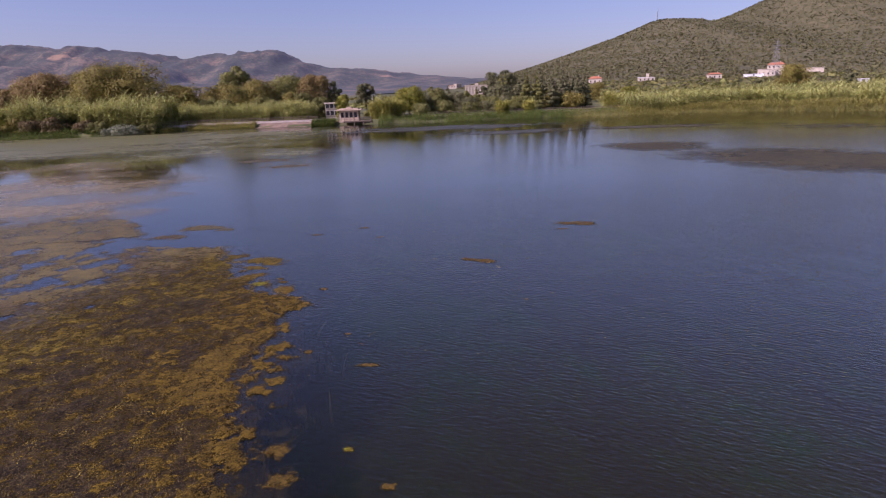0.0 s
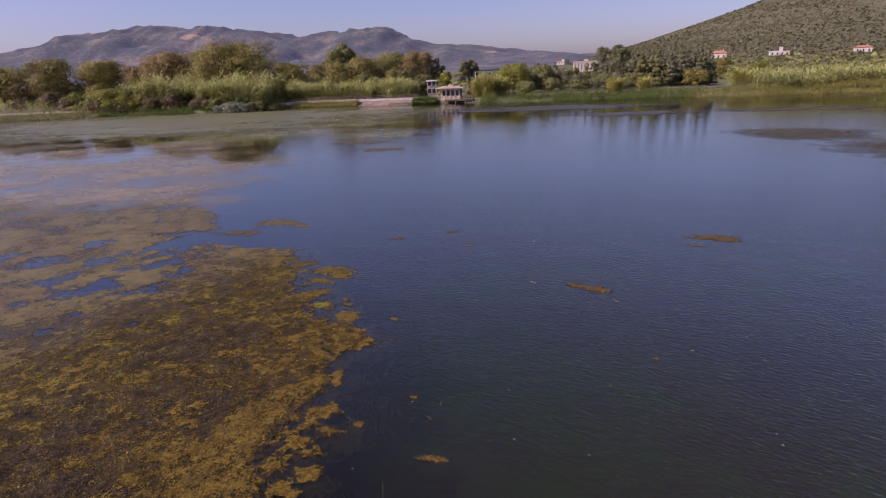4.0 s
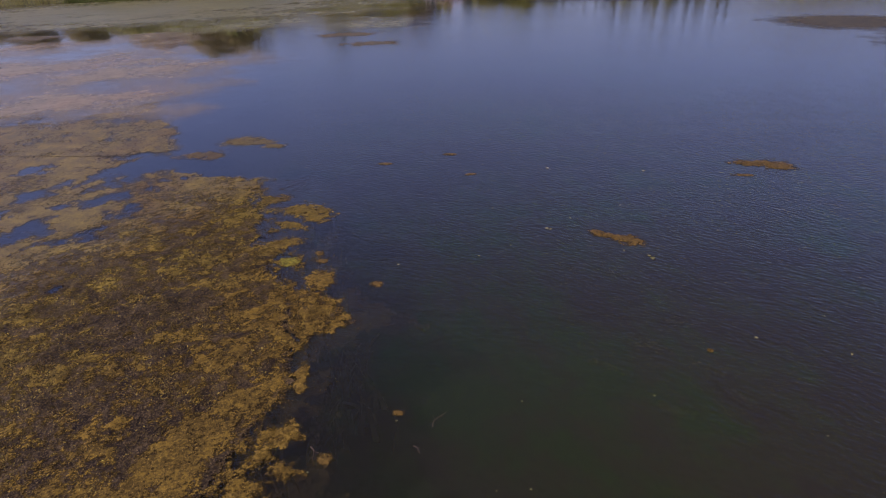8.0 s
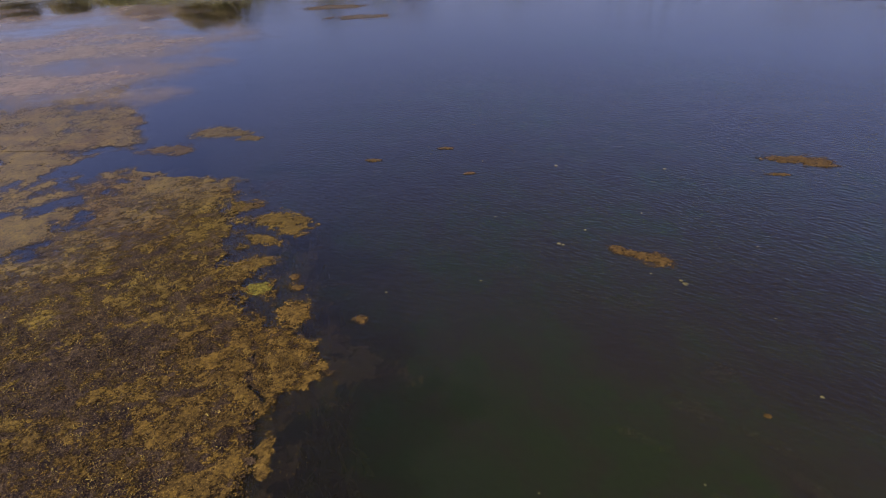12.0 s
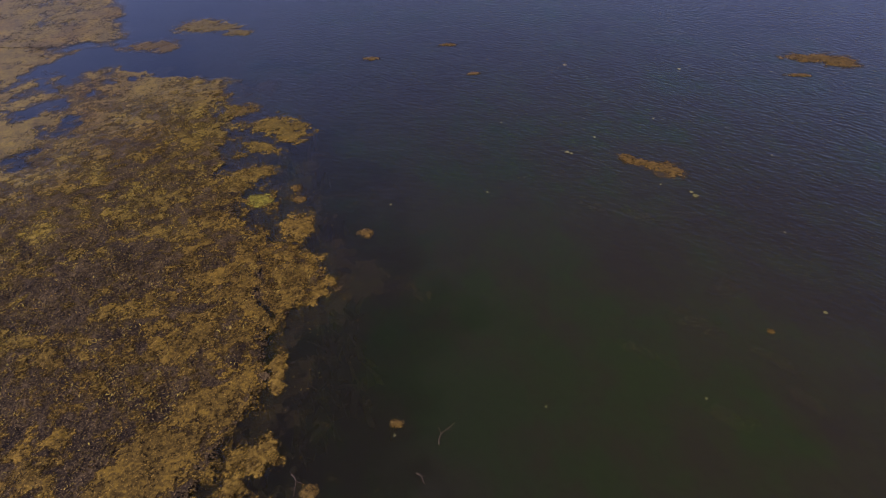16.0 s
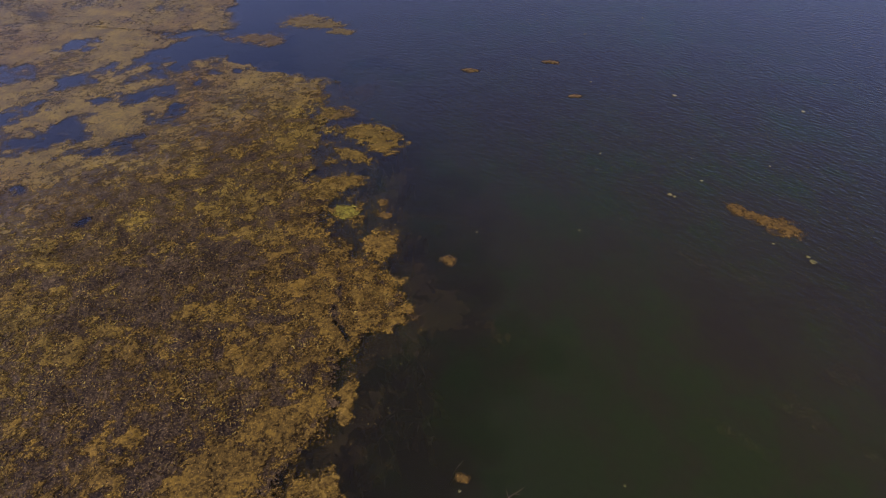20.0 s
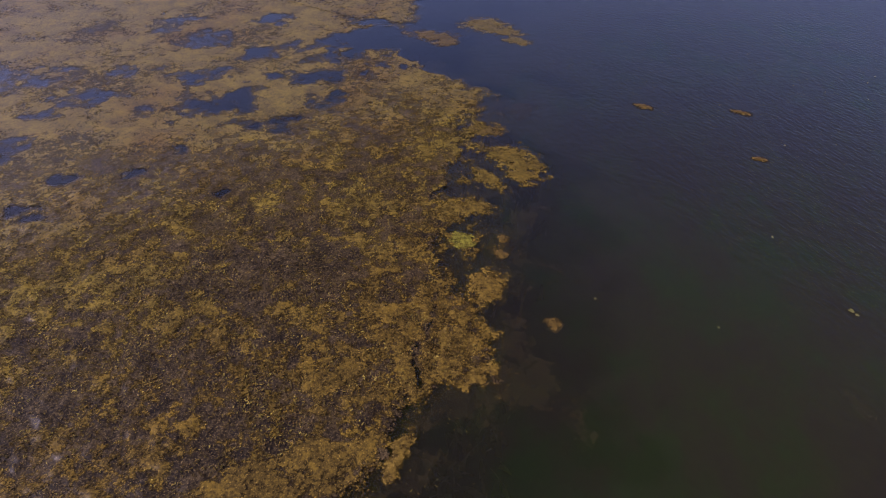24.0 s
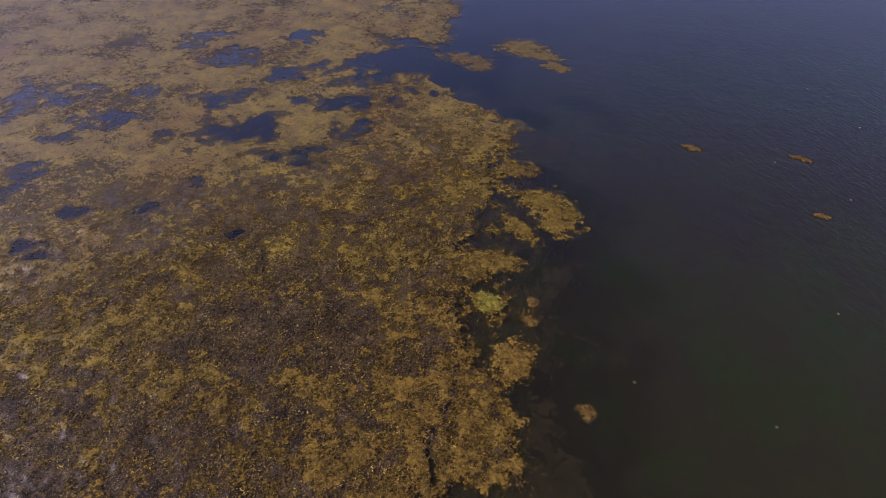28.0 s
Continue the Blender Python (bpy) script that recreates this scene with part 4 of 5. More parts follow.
def leaf_cloud(name, lobes, n, size, material, seed, flat=0.0):
    """Leaf sprays on the shells of several lobes: (x, y, z, rx, ry, rz)."""
    rng = np.random.default_rng(seed)
    lob = np.array(lobes, float)
    area = (lob[:, 3] * lob[:, 5]) + 0.01
    pick = rng.choice(len(lob), n, p=area / area.sum())
    d = rng.normal(size=(n, 3))
    d /= np.linalg.norm(d, axis=1)[:, None]
    d[:, 2] = np.where(d[:, 2] < -0.55, -d[:, 2], d[:, 2])
    # bumps make the outline uneven
    bump = 0.84 + 0.22 * np.sin(d[:, 0] * 7 + pick) * np.sin(d[:, 1] * 6 + 2 * pick) * np.cos(d[:, 2] * 8 + pick)
    r = bump * rng.uniform(0.6, 1.03, n) ** 0.7
    c = lob[pick, :3] + d * lob[pick, 3:] * r[:, None]
    u = np.cross(d, rng.normal(size=(n, 3)))
    u /= np.linalg.norm(u, axis=1)[:, None] + 1e-9
    v = np.cross(d, u) + 0.25 * rng.normal(size=(n, 3))
    v /= np.linalg.norm(v, axis=1)[:, None]
    L = rng.uniform(*size, n)[:, None]
    p = [c - u * L * 0.5 - v * L * 0.12, c + v * L * 0.45 - d * L * 0.1, c + u * L * 0.55 - d * L * 0.2 * (1 + flat)]
    verts = np.stack(p, 1).reshape(-1, 3)
    faces = np.arange(n * 3).reshape(-1, 3)
    return mesh_of(name, verts, faces, material)


def tree(x, y, top, w, kind, material, label, seed, name="tree", group="", dens=1.0):
    z0 = land_z(x, y) - 0.1
    h = top - z0
    rng = random.Random(seed)
    t = thing(name, pose(x, y, z0, 0, 0, rng.uniform(0, 360)), label, name.replace("_", " "), group)
    bm = bmesh.new()
    th = h * {"broad": 0.45, "tall": 0.75, "conifer": 0.95, "shrub": 0.4}[kind]
    r0 = max(0.06, h * 0.022)
    knots = [Vector((0, 0, 0))]
    for k in range(4):
        knots.append(Vector((rng.uniform(-0.03, 0.03) * h, rng.uniform(-0.03, 0.03) * h, th * (k + 1) / 4)))
    for k, (a, b) in enumerate(zip(knots, knots[1:])):
        rod(bm, a, b, r0 * (1 - 0.2 * k), r0 * (1 - 0.2 * (k + 1)) + 0.01, 7)
    lobes = []
    if kind == "conifer":
        tiers = 9
        for k in range(tiers):
            f = k / (tiers - 1)
            rr = w * 0.5 * (1 - f) ** 0.8 + 0.25
            for _ in range(5 if f < 0.7 else 2):
                a = rng.uniform(0, 6.28)
                lobes.append((math.cos(a) * rr * 0.55, math.sin(a) * rr * 0.55, h * (0.1 + 0.86 * f), rr * 0.55, rr * 0.55, h * 0.075))
    else:
        low = {"broad": 0.22, "tall": 0.22, "shrub": 0.2}[kind]
        count = {"broad": 26, "tall": 22, "shrub": 12}[kind]
        for k in range(count):
            a, q, f = rng.uniform(0, 6.28), math.sqrt(rng.random()), rng.random()
            span = math.sin(math.pi * (0.18 + 0.68 * f))
            cx, cy, cz = math.cos(a) * q * w * 0.36 * span, math.sin(a) * q * w * 0.36 * span, h * (low + (0.9 - low) * f)
            s = w * rng.uniform(0.17, 0.31) * (0.75 if kind == "tall" else 1.0)
            lobes.append((cx, cy, min(cz, h - s * 0.75), s, s, s * rng.uniform(0.75, 1.0)))
            if k % 2 == 0:
                rod(bm, knots[2 + k % 3], (cx, cy, cz), r0 * 0.4, r0 * 0.12, 5)
        lobes.append((0, 0, h - w * 0.13, w * 0.16, w * 0.16, w * 0.13))
        if kind in ("broad", "shrub"):
            for k in range(9):
                a = 0.7 * k + rng.uniform(-0.3, 0.3)
                lobes.append((math.cos(a) * w * 0.33, math.sin(a) * w * 0.33, h * rng.uniform(0.1, 0.42), w * 0.19, w * 0.19, h * 0.17))
    part("trunk", bm, BARK, t)
    size = (0.32, 0.78) if kind != "shrub" else (0.26, 0.6)
    n = int(dens * min(52000, 900 + w * h * 57))
    part_mesh("crown", leaf_cloud("crown", lobes, n, size, material, seed), t)
    return t


GROVE_TREES = (
    (-118, 188, 18.6, 23, "broad", RUSSET, "broad autumn-brown tree behind the reeds"), (-108, 187, 18.4, 22, "broad", OAK, "broad olive-brown tree above the cane brake"),
    (-93, 185, 20.4, 31, "broad", OAK, "largest dark round-crowned tree on the far shore"), (-74, 186, 12.8, 15, "broad", OAK, "low dark tree beside a larger one"),
    (-63, 206, 19.8, 17, "tall", OLIVE, "tall slim tree with a thin crown"), (-55, 194, 14.2, 21, "broad", OAK, "dense olive-green tree behind the cane brake"),
    (-45, 203, 15.6, 19, "broad", OLIVE, "dark leafy tree in the shore grove"), (-34.5, 200, 15.4, 15, "broad", RUSSET, "reddish-brown autumn tree in the shore grove"),
    (-28, 200, 13.0, 6.5, "tall", CONIFER, "narrow dark tree at the grove's end"), (-37, 186, 9.5, 10, "broad", OLIVE, "dark green tree behind the stone bank"),
    (-18.5, 216, 12.2, 10, "tall", CONIFER, "dark pine standing behind the kiosk"), (-21.6, 171, 8.3, 5.8, "broad", FRESH, "bright green willow beside the kiosk"),
    (-1.5, 180, 10, 13, "broad", FRESH, "round yellow-green tree behind the shore"), (-10.5, 164, 5.8, 7, "shrub", FRESH, "light green shrub beside the kiosk"),
)
ROAD_TREES = (
    (8, 188, 9.2, 11, "broad", OLIVE, "dark green tree in the roadside row"), (15, 190, 7.8, 11, "broad", CONIFER, "dark green tree in the roadside row"),
    (22, 190, 6.3, 11, "broad", OLIVE, "dark green tree in the roadside row"), (30, 193, 9.6, 12, "broad", CONIFER, "dark green tree in the roadside row"),
    (38, 195, 12.6, 11, "conifer", CONIFER, "dark conifer with a pointed top"), (45, 200, 13.6, 12, "conifer", CONIFER, "tall dark conifer in the roadside row"),
    (52, 197, 11.5, 11, "conifer", CONIFER, "dark conifer with a pointed top"), (56, 205, 13.2, 4.2, "conifer", CONIFER, "narrow dark cypress at the row's end"), (59, 206, 12.4, 3.8, "conifer", CONIFER, "narrow dark cypress at the row's end"),
    (36, 262, 15.6, 9, "broad", CONIFER, "tall dark pine far behind the row"), (42.5, 262, 16.6, 10, "broad", CONIFER, "tall dark pine far behind the row"),
    (74, 228, 9.6, 9, "shrub", OAK, "round dark bush in the cane field"), (157, 231, 13.8, 15, "broad", OAK, "round dark tree on the rise behind the canes"),
    (159, 201, 11.5, 4.8, "tall", CONIFER, "narrow dark tree at the field's edge"), (162, 190, 7.4, 8, "broad", OLIVE, "low leafy tree at the field's edge"),
    (-169, 191, 18, 23, "broad", OAK, "round olive-green tree on the far shore"), (-186, 188, 16, 22, "broad", OAK, "round olive-green tree on the far shore"),
    (-153, 198, 17, 22, "broad", OAK, "round olive-green tree on the far shore"), (-142, 210, 16.2, 9, "tall", OLIVE, "slim dark tree between round ones"), (-129, 198, 17.5, 13, "broad", RUSSET, "russet autumn tree beside a green one"),
    (-160, 168, 10, 11, "shrub", HEATH, "dark leafless-looking shrub thicket"), (-148, 166, 7, 10, "shrub", HEATH, "grey-brown shrub thicket on the far shore"), (-136, 172, 8.5, 8, "shrub", OAK, "small green tree in the thicket"),
    (-137, 196, 14.5, 13, "broad", RUSSET, "brown autumn tree behind the canes"), (-68, 197, 13.4, 14, "broad", OAK, "low dark tree beside the tall slim one"), (-59, 192, 11.6, 12, "broad", OLIVE, "low leafy tree under the tall slim one"), (-81, 196, 13.5, 13, "broad", OAK, "dark tree in the shade of a larger one"),
)
for n, row in enumerate(GROVE_TREES + ROAD_TREES):
    tree(*row, 300 + n, group="far shore trees")
for n, x in enumerate((-142, -150, -158, -166, -176, -82, -76, -70, -63, -58, -49, -42, -38, -31, -125, -134, -110, -3, 4, 11, 19, 27, 33, 43, 53)):
    r = random.Random(70 + n)
    tree(x + r.uniform(-1.5, 1.5), r.uniform(184, 192), r.uniform(5.8, 8.6) - (1.6 if -10 < x < 35 else 0), r.uniform(8, 11), "shrub", r.choice((OAK, OLIVE, CONIFER)), "dense dark green understorey tree behind the shore", 380 + n, group="understorey trees")
# the close roadside row: narrow crowns shoulder to shoulder, taller towards the hill
r = random.Random(77)
for n in range(20):
    x = 3.5 + n * 2.9 + r.uniform(-0.8, 0.8)
    top = (9.0 if x < 27 else 12.2) + r.uniform(-1.3, 1.1)
    tree(x, r.uniform(185, 196), top, r.uniform(4.6, 6.4), "conifer" if x > 25 or n % 3 == 0 else "tall", r.choice((CONIFER, CONIFER, OLIVE)), "narrow dark green tree in the close roadside row", 600 + n, group="roadside row", dens=0.8)
BACK_SHRUBS = (
    (-84, 182, 9.0, 12, OAK, "dark bush under the large trees"), (-79, 190, 10.5, 12, OLIVE, "dark bush under the large trees"), (-66, 186, 9.0, 11, OLIVE, "dark green bush behind the cane brake"),
    (-60, 188, 9.2, 11, OAK, "dark green bush behind the cane brake"), (-48, 188, 8.8, 11, OLIVE, "dark green bush behind the cane brake"), (-41, 190, 9.8, 11, OAK, "dark green bush behind the cane brake"), (-31, 188, 7.8, 8, OLIVE, "dark green bush behind the cane brake"),
    (34, 186, 6.0, 10, OLIVE, "dark bush in the roadside row"), (42, 188, 6.4, 10, CONIFER, "dark bush in the roadside row"), (50, 189, 6.2, 10, OLIVE, "dark bush in the roadside row"), (57, 192, 6.8, 9, CONIFER, "dark bush in the roadside row"), (18, 184, 4.8, 9, OLIVE, "dark bush in the roadside row"), (26, 185, 5.0, 9, CONIFER, "dark bush in the roadside row"), (10, 182, 5.2, 9, OLIVE, "dark bush in the roadside row"),
    (-118, 147, 4.6, 9, HEATH, "dark reddish-brown bush at the waterline"), (-128, 150, 5.0, 9, HEATH, "grey-brown bush at the waterline"), (-84, 147.5, 3.6, 6, OLIVE, "low green bush at the waterline"), (-110, 146, 3.4, 7, HEATH, "reddish-brown bush at the waterline"),
)
FRONT_SHRUBS = (
    (-75, 144.5, 2.7, 10, GREY_LEAF, "low silver-grey bush at the waterline"), (-79, 145, 2.0, 7, GREY_LEAF, "low silver-grey bush at the waterline"), (-71, 146.5, 2.6, 6, OLIVE, "low dull green bush at the waterline"),
    (-95, 148, 5.2, 8, HEATH, "reddish-brown bush at the waterline"), (-101, 148, 4.6, 8, HEATH, "grey-brown bush at the waterline"), (-88, 149, 4.2, 7, HEATH, "reddish-brown bush at the waterline"),
    (-107, 149, 5.4, 8, OAK, "dark green bush at the waterline"), (-113, 149, 7.2, 15, FRESH, "bright green broad bush at the waterline"), (-122, 150, 7.0, 14, FRESH, "bright green bush at the waterline"),
    (-6, 160, 4.6, 6, OLIVE, "dense green bush beside the kiosk deck"), (2, 166, 5.0, 7, OLIVE, "dark green roadside bush"), (-13, 170, 5.6, 6, OLIVE, "dense green bush beside the kiosk"),
    (112, 200, 6.2, 8, OLIVE, "dark bush in the cane field"), (134, 205, 6.5, 7, OAK, "dark bush in the cane field"), (92, 240, 7.5, 9, FRESH, "yellowish bush below the hill"),
)
for n, (x, y, top, w, m, label) in enumerate(BACK_SHRUBS + FRONT_SHRUBS):
    tree(x, y, top, w, "shrub", m, label, 400 + n, "bush", "shore bushes", 1.3)


def canes(name, n, sampler, tall, material, seed, label, leaves=6, leaf=(0.5, 1.0), wide=0.09, category="reeds", droop=0.5):
    """A stand of canes: each a thin stalk with long arching leaves."""
    rng = np.random.default_rng(seed)
    x, y = sampler(rng, n)
    z = height(x, y)
    n = len(x)
    h = rng.uniform(*tall, n) * (0.45 + 1.1 * fbm(x / 5, y / 5, 3, seed))
    lean = rng.normal(0, 0.09, (n, 2)) + (0.05, 0.0)
    base = np.stack([x, y, z - 0.05], -1)
    tip = base + np.stack([lean[:, 0] * h, lean[:, 1] * h, h], -1)
    side = np.zeros((n, 3))
    a = rng.uniform(0, np.pi, n)
    side[:, 0], side[:, 1] = np.cos(a) * 0.035, np.sin(a) * 0.035
    rows = [base - side, base + side, tip]
    for k in range(leaves):
        f = rng.uniform(0.3, 1.0, n)[:, None]
        root = base + (tip - base) * f
        b = rng.uniform(0, 2 * np.pi, n)
        L = rng.uniform(*leaf, n)
        out = np.stack([np.cos(b) * L, np.sin(b) * L, L * rng.uniform(-droop, 0.9, n)], -1)
        wv = np.stack([-np.sin(b) * wide, np.cos(b) * wide, np.zeros(n)], -1)
        rows += [root - wv * 0.6, root + wv * 0.6 + out * 0.1, root + out]
    verts = np.stack(rows, 1).reshape(-1, 3)
    per = 3 + 3 * leaves
    faces = (np.arange(n)[:, None, None] * per + np.arange(per).reshape(-1, 3)[None]).reshape(-1, 3)
    ob = new(name, mesh_of(name, verts, faces, material))
    return tagged(ob, label, category, kind="stuff")


def band(x0, x1, y0, y1, seed, clump=0.0, scale=5.0):
    def sample(rng, n):
        x, y = rng.uniform(x0, x1, n), rng.uniform(y0, y1, n)
        ok = fbm(x / scale, y / scale, 3, seed) > clump
        return x[ok], y[ok]
    return sample


def shore_band(x0, x1, near, far, seed, clump=0.0):
    """Between two distances from the waterline, positive towards the lake."""
    def sample(rng, n):
        x = rng.uniform(x0, x1, n)
        y = np.interp(x, SHORE_X, SHORE_Y) - rng.uniform(near, far, n)
        ok = fbm(x / 4, y / 4, 3, seed) > clump
        return x[ok], y[ok]
    return sample


canes("cane_brake", 6500, band(-80, -31, 164, 180, 1, 0.3), (4.0, 5.2), CANE, 21, "pale green cane brake behind the shore path", 7, (0.7, 1.4), 0.14)
canes("cane_brake", 5200, band(-112, -69, 148, 168, 2, 0.40, 6), (5.6, 8.4), CANE, 22, "tall arching cane brake at the waterline", 8, (1.0, 2.0), 0.20)
canes("cane_brake", 9000, band(60, 200, 152, 182, 3, 0.34), (2.9, 4.4), CANE, 23, "dense tall cane field along the shore", 7, (0.9, 1.8), 0.19)
canes("thicket", 7000, band(75, 260, 182, 262, 4, 0.35, 9), (1.4, 2.6), OLIVE, 24, "low green thicket reaching back to the hill", 5, (0.8, 1.5), 0.18, "thicket")
canes("cane_brake", 3000, band(118, 200, 100, 152, 14, 0.3), (3.8, 5.2), CANE, 34, "dense tall cane field along the shore", 7, (0.9, 1.8), 0.19)
canes("cane_brake", 2500, shore_band(70, 128, -26, -14, 15, 0.3), (2.4, 3.8), CANE, 35, "dense cane belt behind the sedge", 7, (0.9, 1.8), 0.19)
canes("sedge", 15000, shore_band(60, 140, -16, 1, 17, 0.2), (0.7, 1.4), SEDGE, 37, "yellow-green sedge along the waterline", 5, (0.4, 0.9), 0.08, "sedge")
canes("cane_brake", 3500, band(-260, -118, 158, 178, 5, 0.4), (2.2, 4.0), CANE, 25, "low cane thicket along the shore path")
canes("sedge", 9000, shore_band(42, 150, 0, 24, 6, 0.44), (0.8, 1.7), SEDGE, 26, "yellow-green sedge standing in shallow water", 4, (0.3, 0.7), 0.06, "sedge")
canes("sedge", 4000, shore_band(42, 150, -4, 4, 16, 0.3), (0.8, 1.8), SEDGE, 36, "yellow-green sedge along the waterline", 4, (0.3, 0.7), 0.06, "sedge")
canes("sedge", 4500, shore_band(-10, 44, -5, 2.5, 7, 0.38), (0.8, 1.9), MEADOW, 27, "green sedge along the waterline", 4, (0.3, 0.7), 0.06, "sedge")
canes("sedge", 3500, shore_band(-68, -45, -3, 2, 8, 0.4), (0.7, 1.5), SEDGE, 28, "green sedge below the shore path", 4, (0.3, 0.7), 0.06, "sedge")
canes("sedge", 2600, shore_band(-29, -22.5, -2.5, 1.5, 9, 0.2), (0.7, 1.3), MEADOW, 29, "leafy green plants below the kiosk", 5, (0.3, 0.6), 0.1, "sedge")
canes("sedge", 4500, shore_band(-260, -112, -3, 2.5, 10, 0.35), (1.4, 2.6), SEDGE, 30, "brown-green reed fringe at the waterline", 4, (0.4, 0.9), 0.06, "sedge")
canes("sedge", 4500, shore_band(-114, -67, -5, 2, 12, 0.3), (0.6, 1.5), MEADOW, 32, "green sedge in front of the cane brake", 4, (0.3, 0.7), 0.08, "sedge")
canes("meadow_grass", 10000, shore_band(-5, 66, -16, -2, 11, 0.25), (0.3, 0.7), MEADOW, 31, "bright green meadow grass on the bank", 4, (0.2, 0.5), 0.06, "grass")


def disc(cx, cy, r):
    def sample(rng, n):
        a, q = rng.uniform(0, 2 * np.pi, n), r * np.sqrt(rng.random(n))
        return cx + q * np.cos(a), cy + q * np.sin(a)
    return sample


# fan-shaped clumps of cane that stand alone on the bank
for n, (x, y, r, tall) in enumerate(((25.6, 158, 2.0, 4.4), (33.4, 160, 1.6, 3.6), (-8.0, 158.5, 2.4, 5.0), (-11.2, 159.5, 1.6, 4.4), (-4.6, 160, 1.8, 3.8), (60.5, 166, 3.0, 4.6))):
    clump = canes("cane_clump", int(90 * r), disc(x, y, r), (tall * 0.7, tall * 1.1), YELLOW, 90 + n, "pale yellow-green cane clump on the bank", 9, (0.8, 1.6), 0.16, "cane clump", 0.1)
    clump["kind"], clump["group"] = "", "cane clumps"


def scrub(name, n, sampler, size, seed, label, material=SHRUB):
    """Low round bushes far off, each a ragged dome of leaf sprays."""
    rng = np.random.default_rng(seed)
    x, y = sampler(rng, n)
    z = height(x, y)
    n = len(x)
    s = rng.uniform(*size, n)
    m = 7
    d = rng.normal(size=(n, m, 3))
    d /= np.linalg.norm(d, axis=2)[..., None]
    d[..., 2] = np.abs(d[..., 2])
    c = np.stack([x, y, z], -1)[:, None] + d * s[:, None, None] * rng.uniform(0.45, 0.75, (n, m, 1))
    u = np.cross(d, rng.normal(size=(n, m, 3)))
    v = np.cross(d, u)
    L = s[:, None, None] * rng.uniform(0.35, 0.7, (n, m, 1))
    verts = np.stack([c - u * L, c + v * L, c + u * L - 0.3 * d * L], 2).reshape(-1, 3)
    ob = new(name, mesh_of(name, verts, np.arange(n * m * 3).reshape(-1, 3), material))
    return tagged(ob, label, "scrub", kind="stuff")


def hillside(rng, n):
    x, y = rng.uniform(60, 900, n), rng.uniform(330, 1040, n)
    ok = (fbm(x / 22, y / 22, 4, 131) > 0.30) & (x / y < 0.95)
    return x[ok], y[ok]


def plain_grove(rng, n):
    x, y = rng.uniform(-420, 420, n), rng.uniform(225, 470, n)
    ok = (fbm(x / 40, y / 40, 3, 141) > 0.42) & ((x < 40) | (y > 262))
    return x[ok], y[ok]


def skyline(rng, n):
    x = rng.uniform(100, 800, n)
    return x, rng.uniform(985, 1050, n)


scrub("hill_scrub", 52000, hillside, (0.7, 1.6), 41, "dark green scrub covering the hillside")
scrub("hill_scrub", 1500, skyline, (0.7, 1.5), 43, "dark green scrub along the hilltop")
scrub("olive_grove", 9000, plain_grove, (0.8, 1.8), 42, "dark green groves and orchards on the plain", OLIVE)

# ---- shore path, stone bank, kiosk ----


def shore_y(x):
    return float(np.interp(x, SHORE_X, SHORE_Y))


def ribbon(name, x0, x1, inner, outer, z0, z1, material, step=2.0, slope=0.0):
    """A strip that follows the waterline, with depth."""
    bm = bmesh.new()
    n = int((x1 - x0) / step) + 1
    rows = []
    for k in range(n):
        x = x0 + (x1 - x0) * k / (n - 1)
        y = shore_y(x)
        rows.append([bm.verts.new(p) for p in ((x, y + inner, z0), (x, y + inner + slope, z1), (x, y + outer, z1), (x, y + outer, z0))])
    for p, q in zip(rows, rows[1:]):
        for k in range(4):
            bm.faces.new((p[k], q[k], q[(k + 1) % 4], p[(k + 1) % 4]))
    bm.faces.new(rows[0])
    bm.faces.new(rows[-1][::-1])
    bmesh.ops.recalc_face_normals(bm, faces=bm.faces)
    return part(name, bm, material)


for x0, x1 in ((-300, -118), (-69, -27)):
    tagged(ribbon("pavement", x0, x1, 4.2, 6.2, 0.2, 1.55, PAVING), "pale stone path along the far shore", "path", kind="structure")
tagged(ribbon("pavement", 2, 66, 9.0, 11.0, 0.3, 1.35, PAVING), "pale shore road behind the meadow", "path", kind="structure")
bank = tagged(ribbon("stone_bank", -44.5, -22.5, -1.2, 4.1, -0.6, 1.05, STONE, 1.0, 4.4), "sloping pink stone revetment at the waterline", "stone bank", kind="structure")
bank_toe = ribbon("stone_toe", -44.5, -30, -2.0, -1.25, -0.8, 0.08, STONE, 1.0, 0.2)
tagged(bank_toe, "low pink stone ledge in the water", "stone ledge", kind="structure")


def fence(x0, x1, off, z, label, span=2.4):
    f = thing("fence", pose(0, 0, 0), label, "fence")
    n = int((x1 - x0) / span)
    pts = [Vector((x0 + k * span, shore_y(x0 + k * span) + off, z)) for k in range(n + 1)]
    for p in pts:
        boxed("post", p.x - 0.07, p.x + 0.07, p.y - 0.07, p.y + 0.07, z - 0.2, z + 1.05, TIMBER, f, bevel=0.02)
    for lift in (0.5, 0.95):
        for a, b in zip(pts, pts[1:]):
            part("rail", rod(bmesh.new(), a + Vector((0, 0.02, lift)), b + Vector((0, 0.02, lift)), 0.05, 0.05, 6), TIMBER, f)
    return f


fence(-69, -27, 4.5, 1.5, "weathered brown timber fence along the shore path")
fence(-190, -118, 4.5, 1.5, "weathered brown timber fence along the shore path", 3.0)
fence(4, 64, 9.3, 1.3, "weathered brown timber fence along the shore road", 3.0)


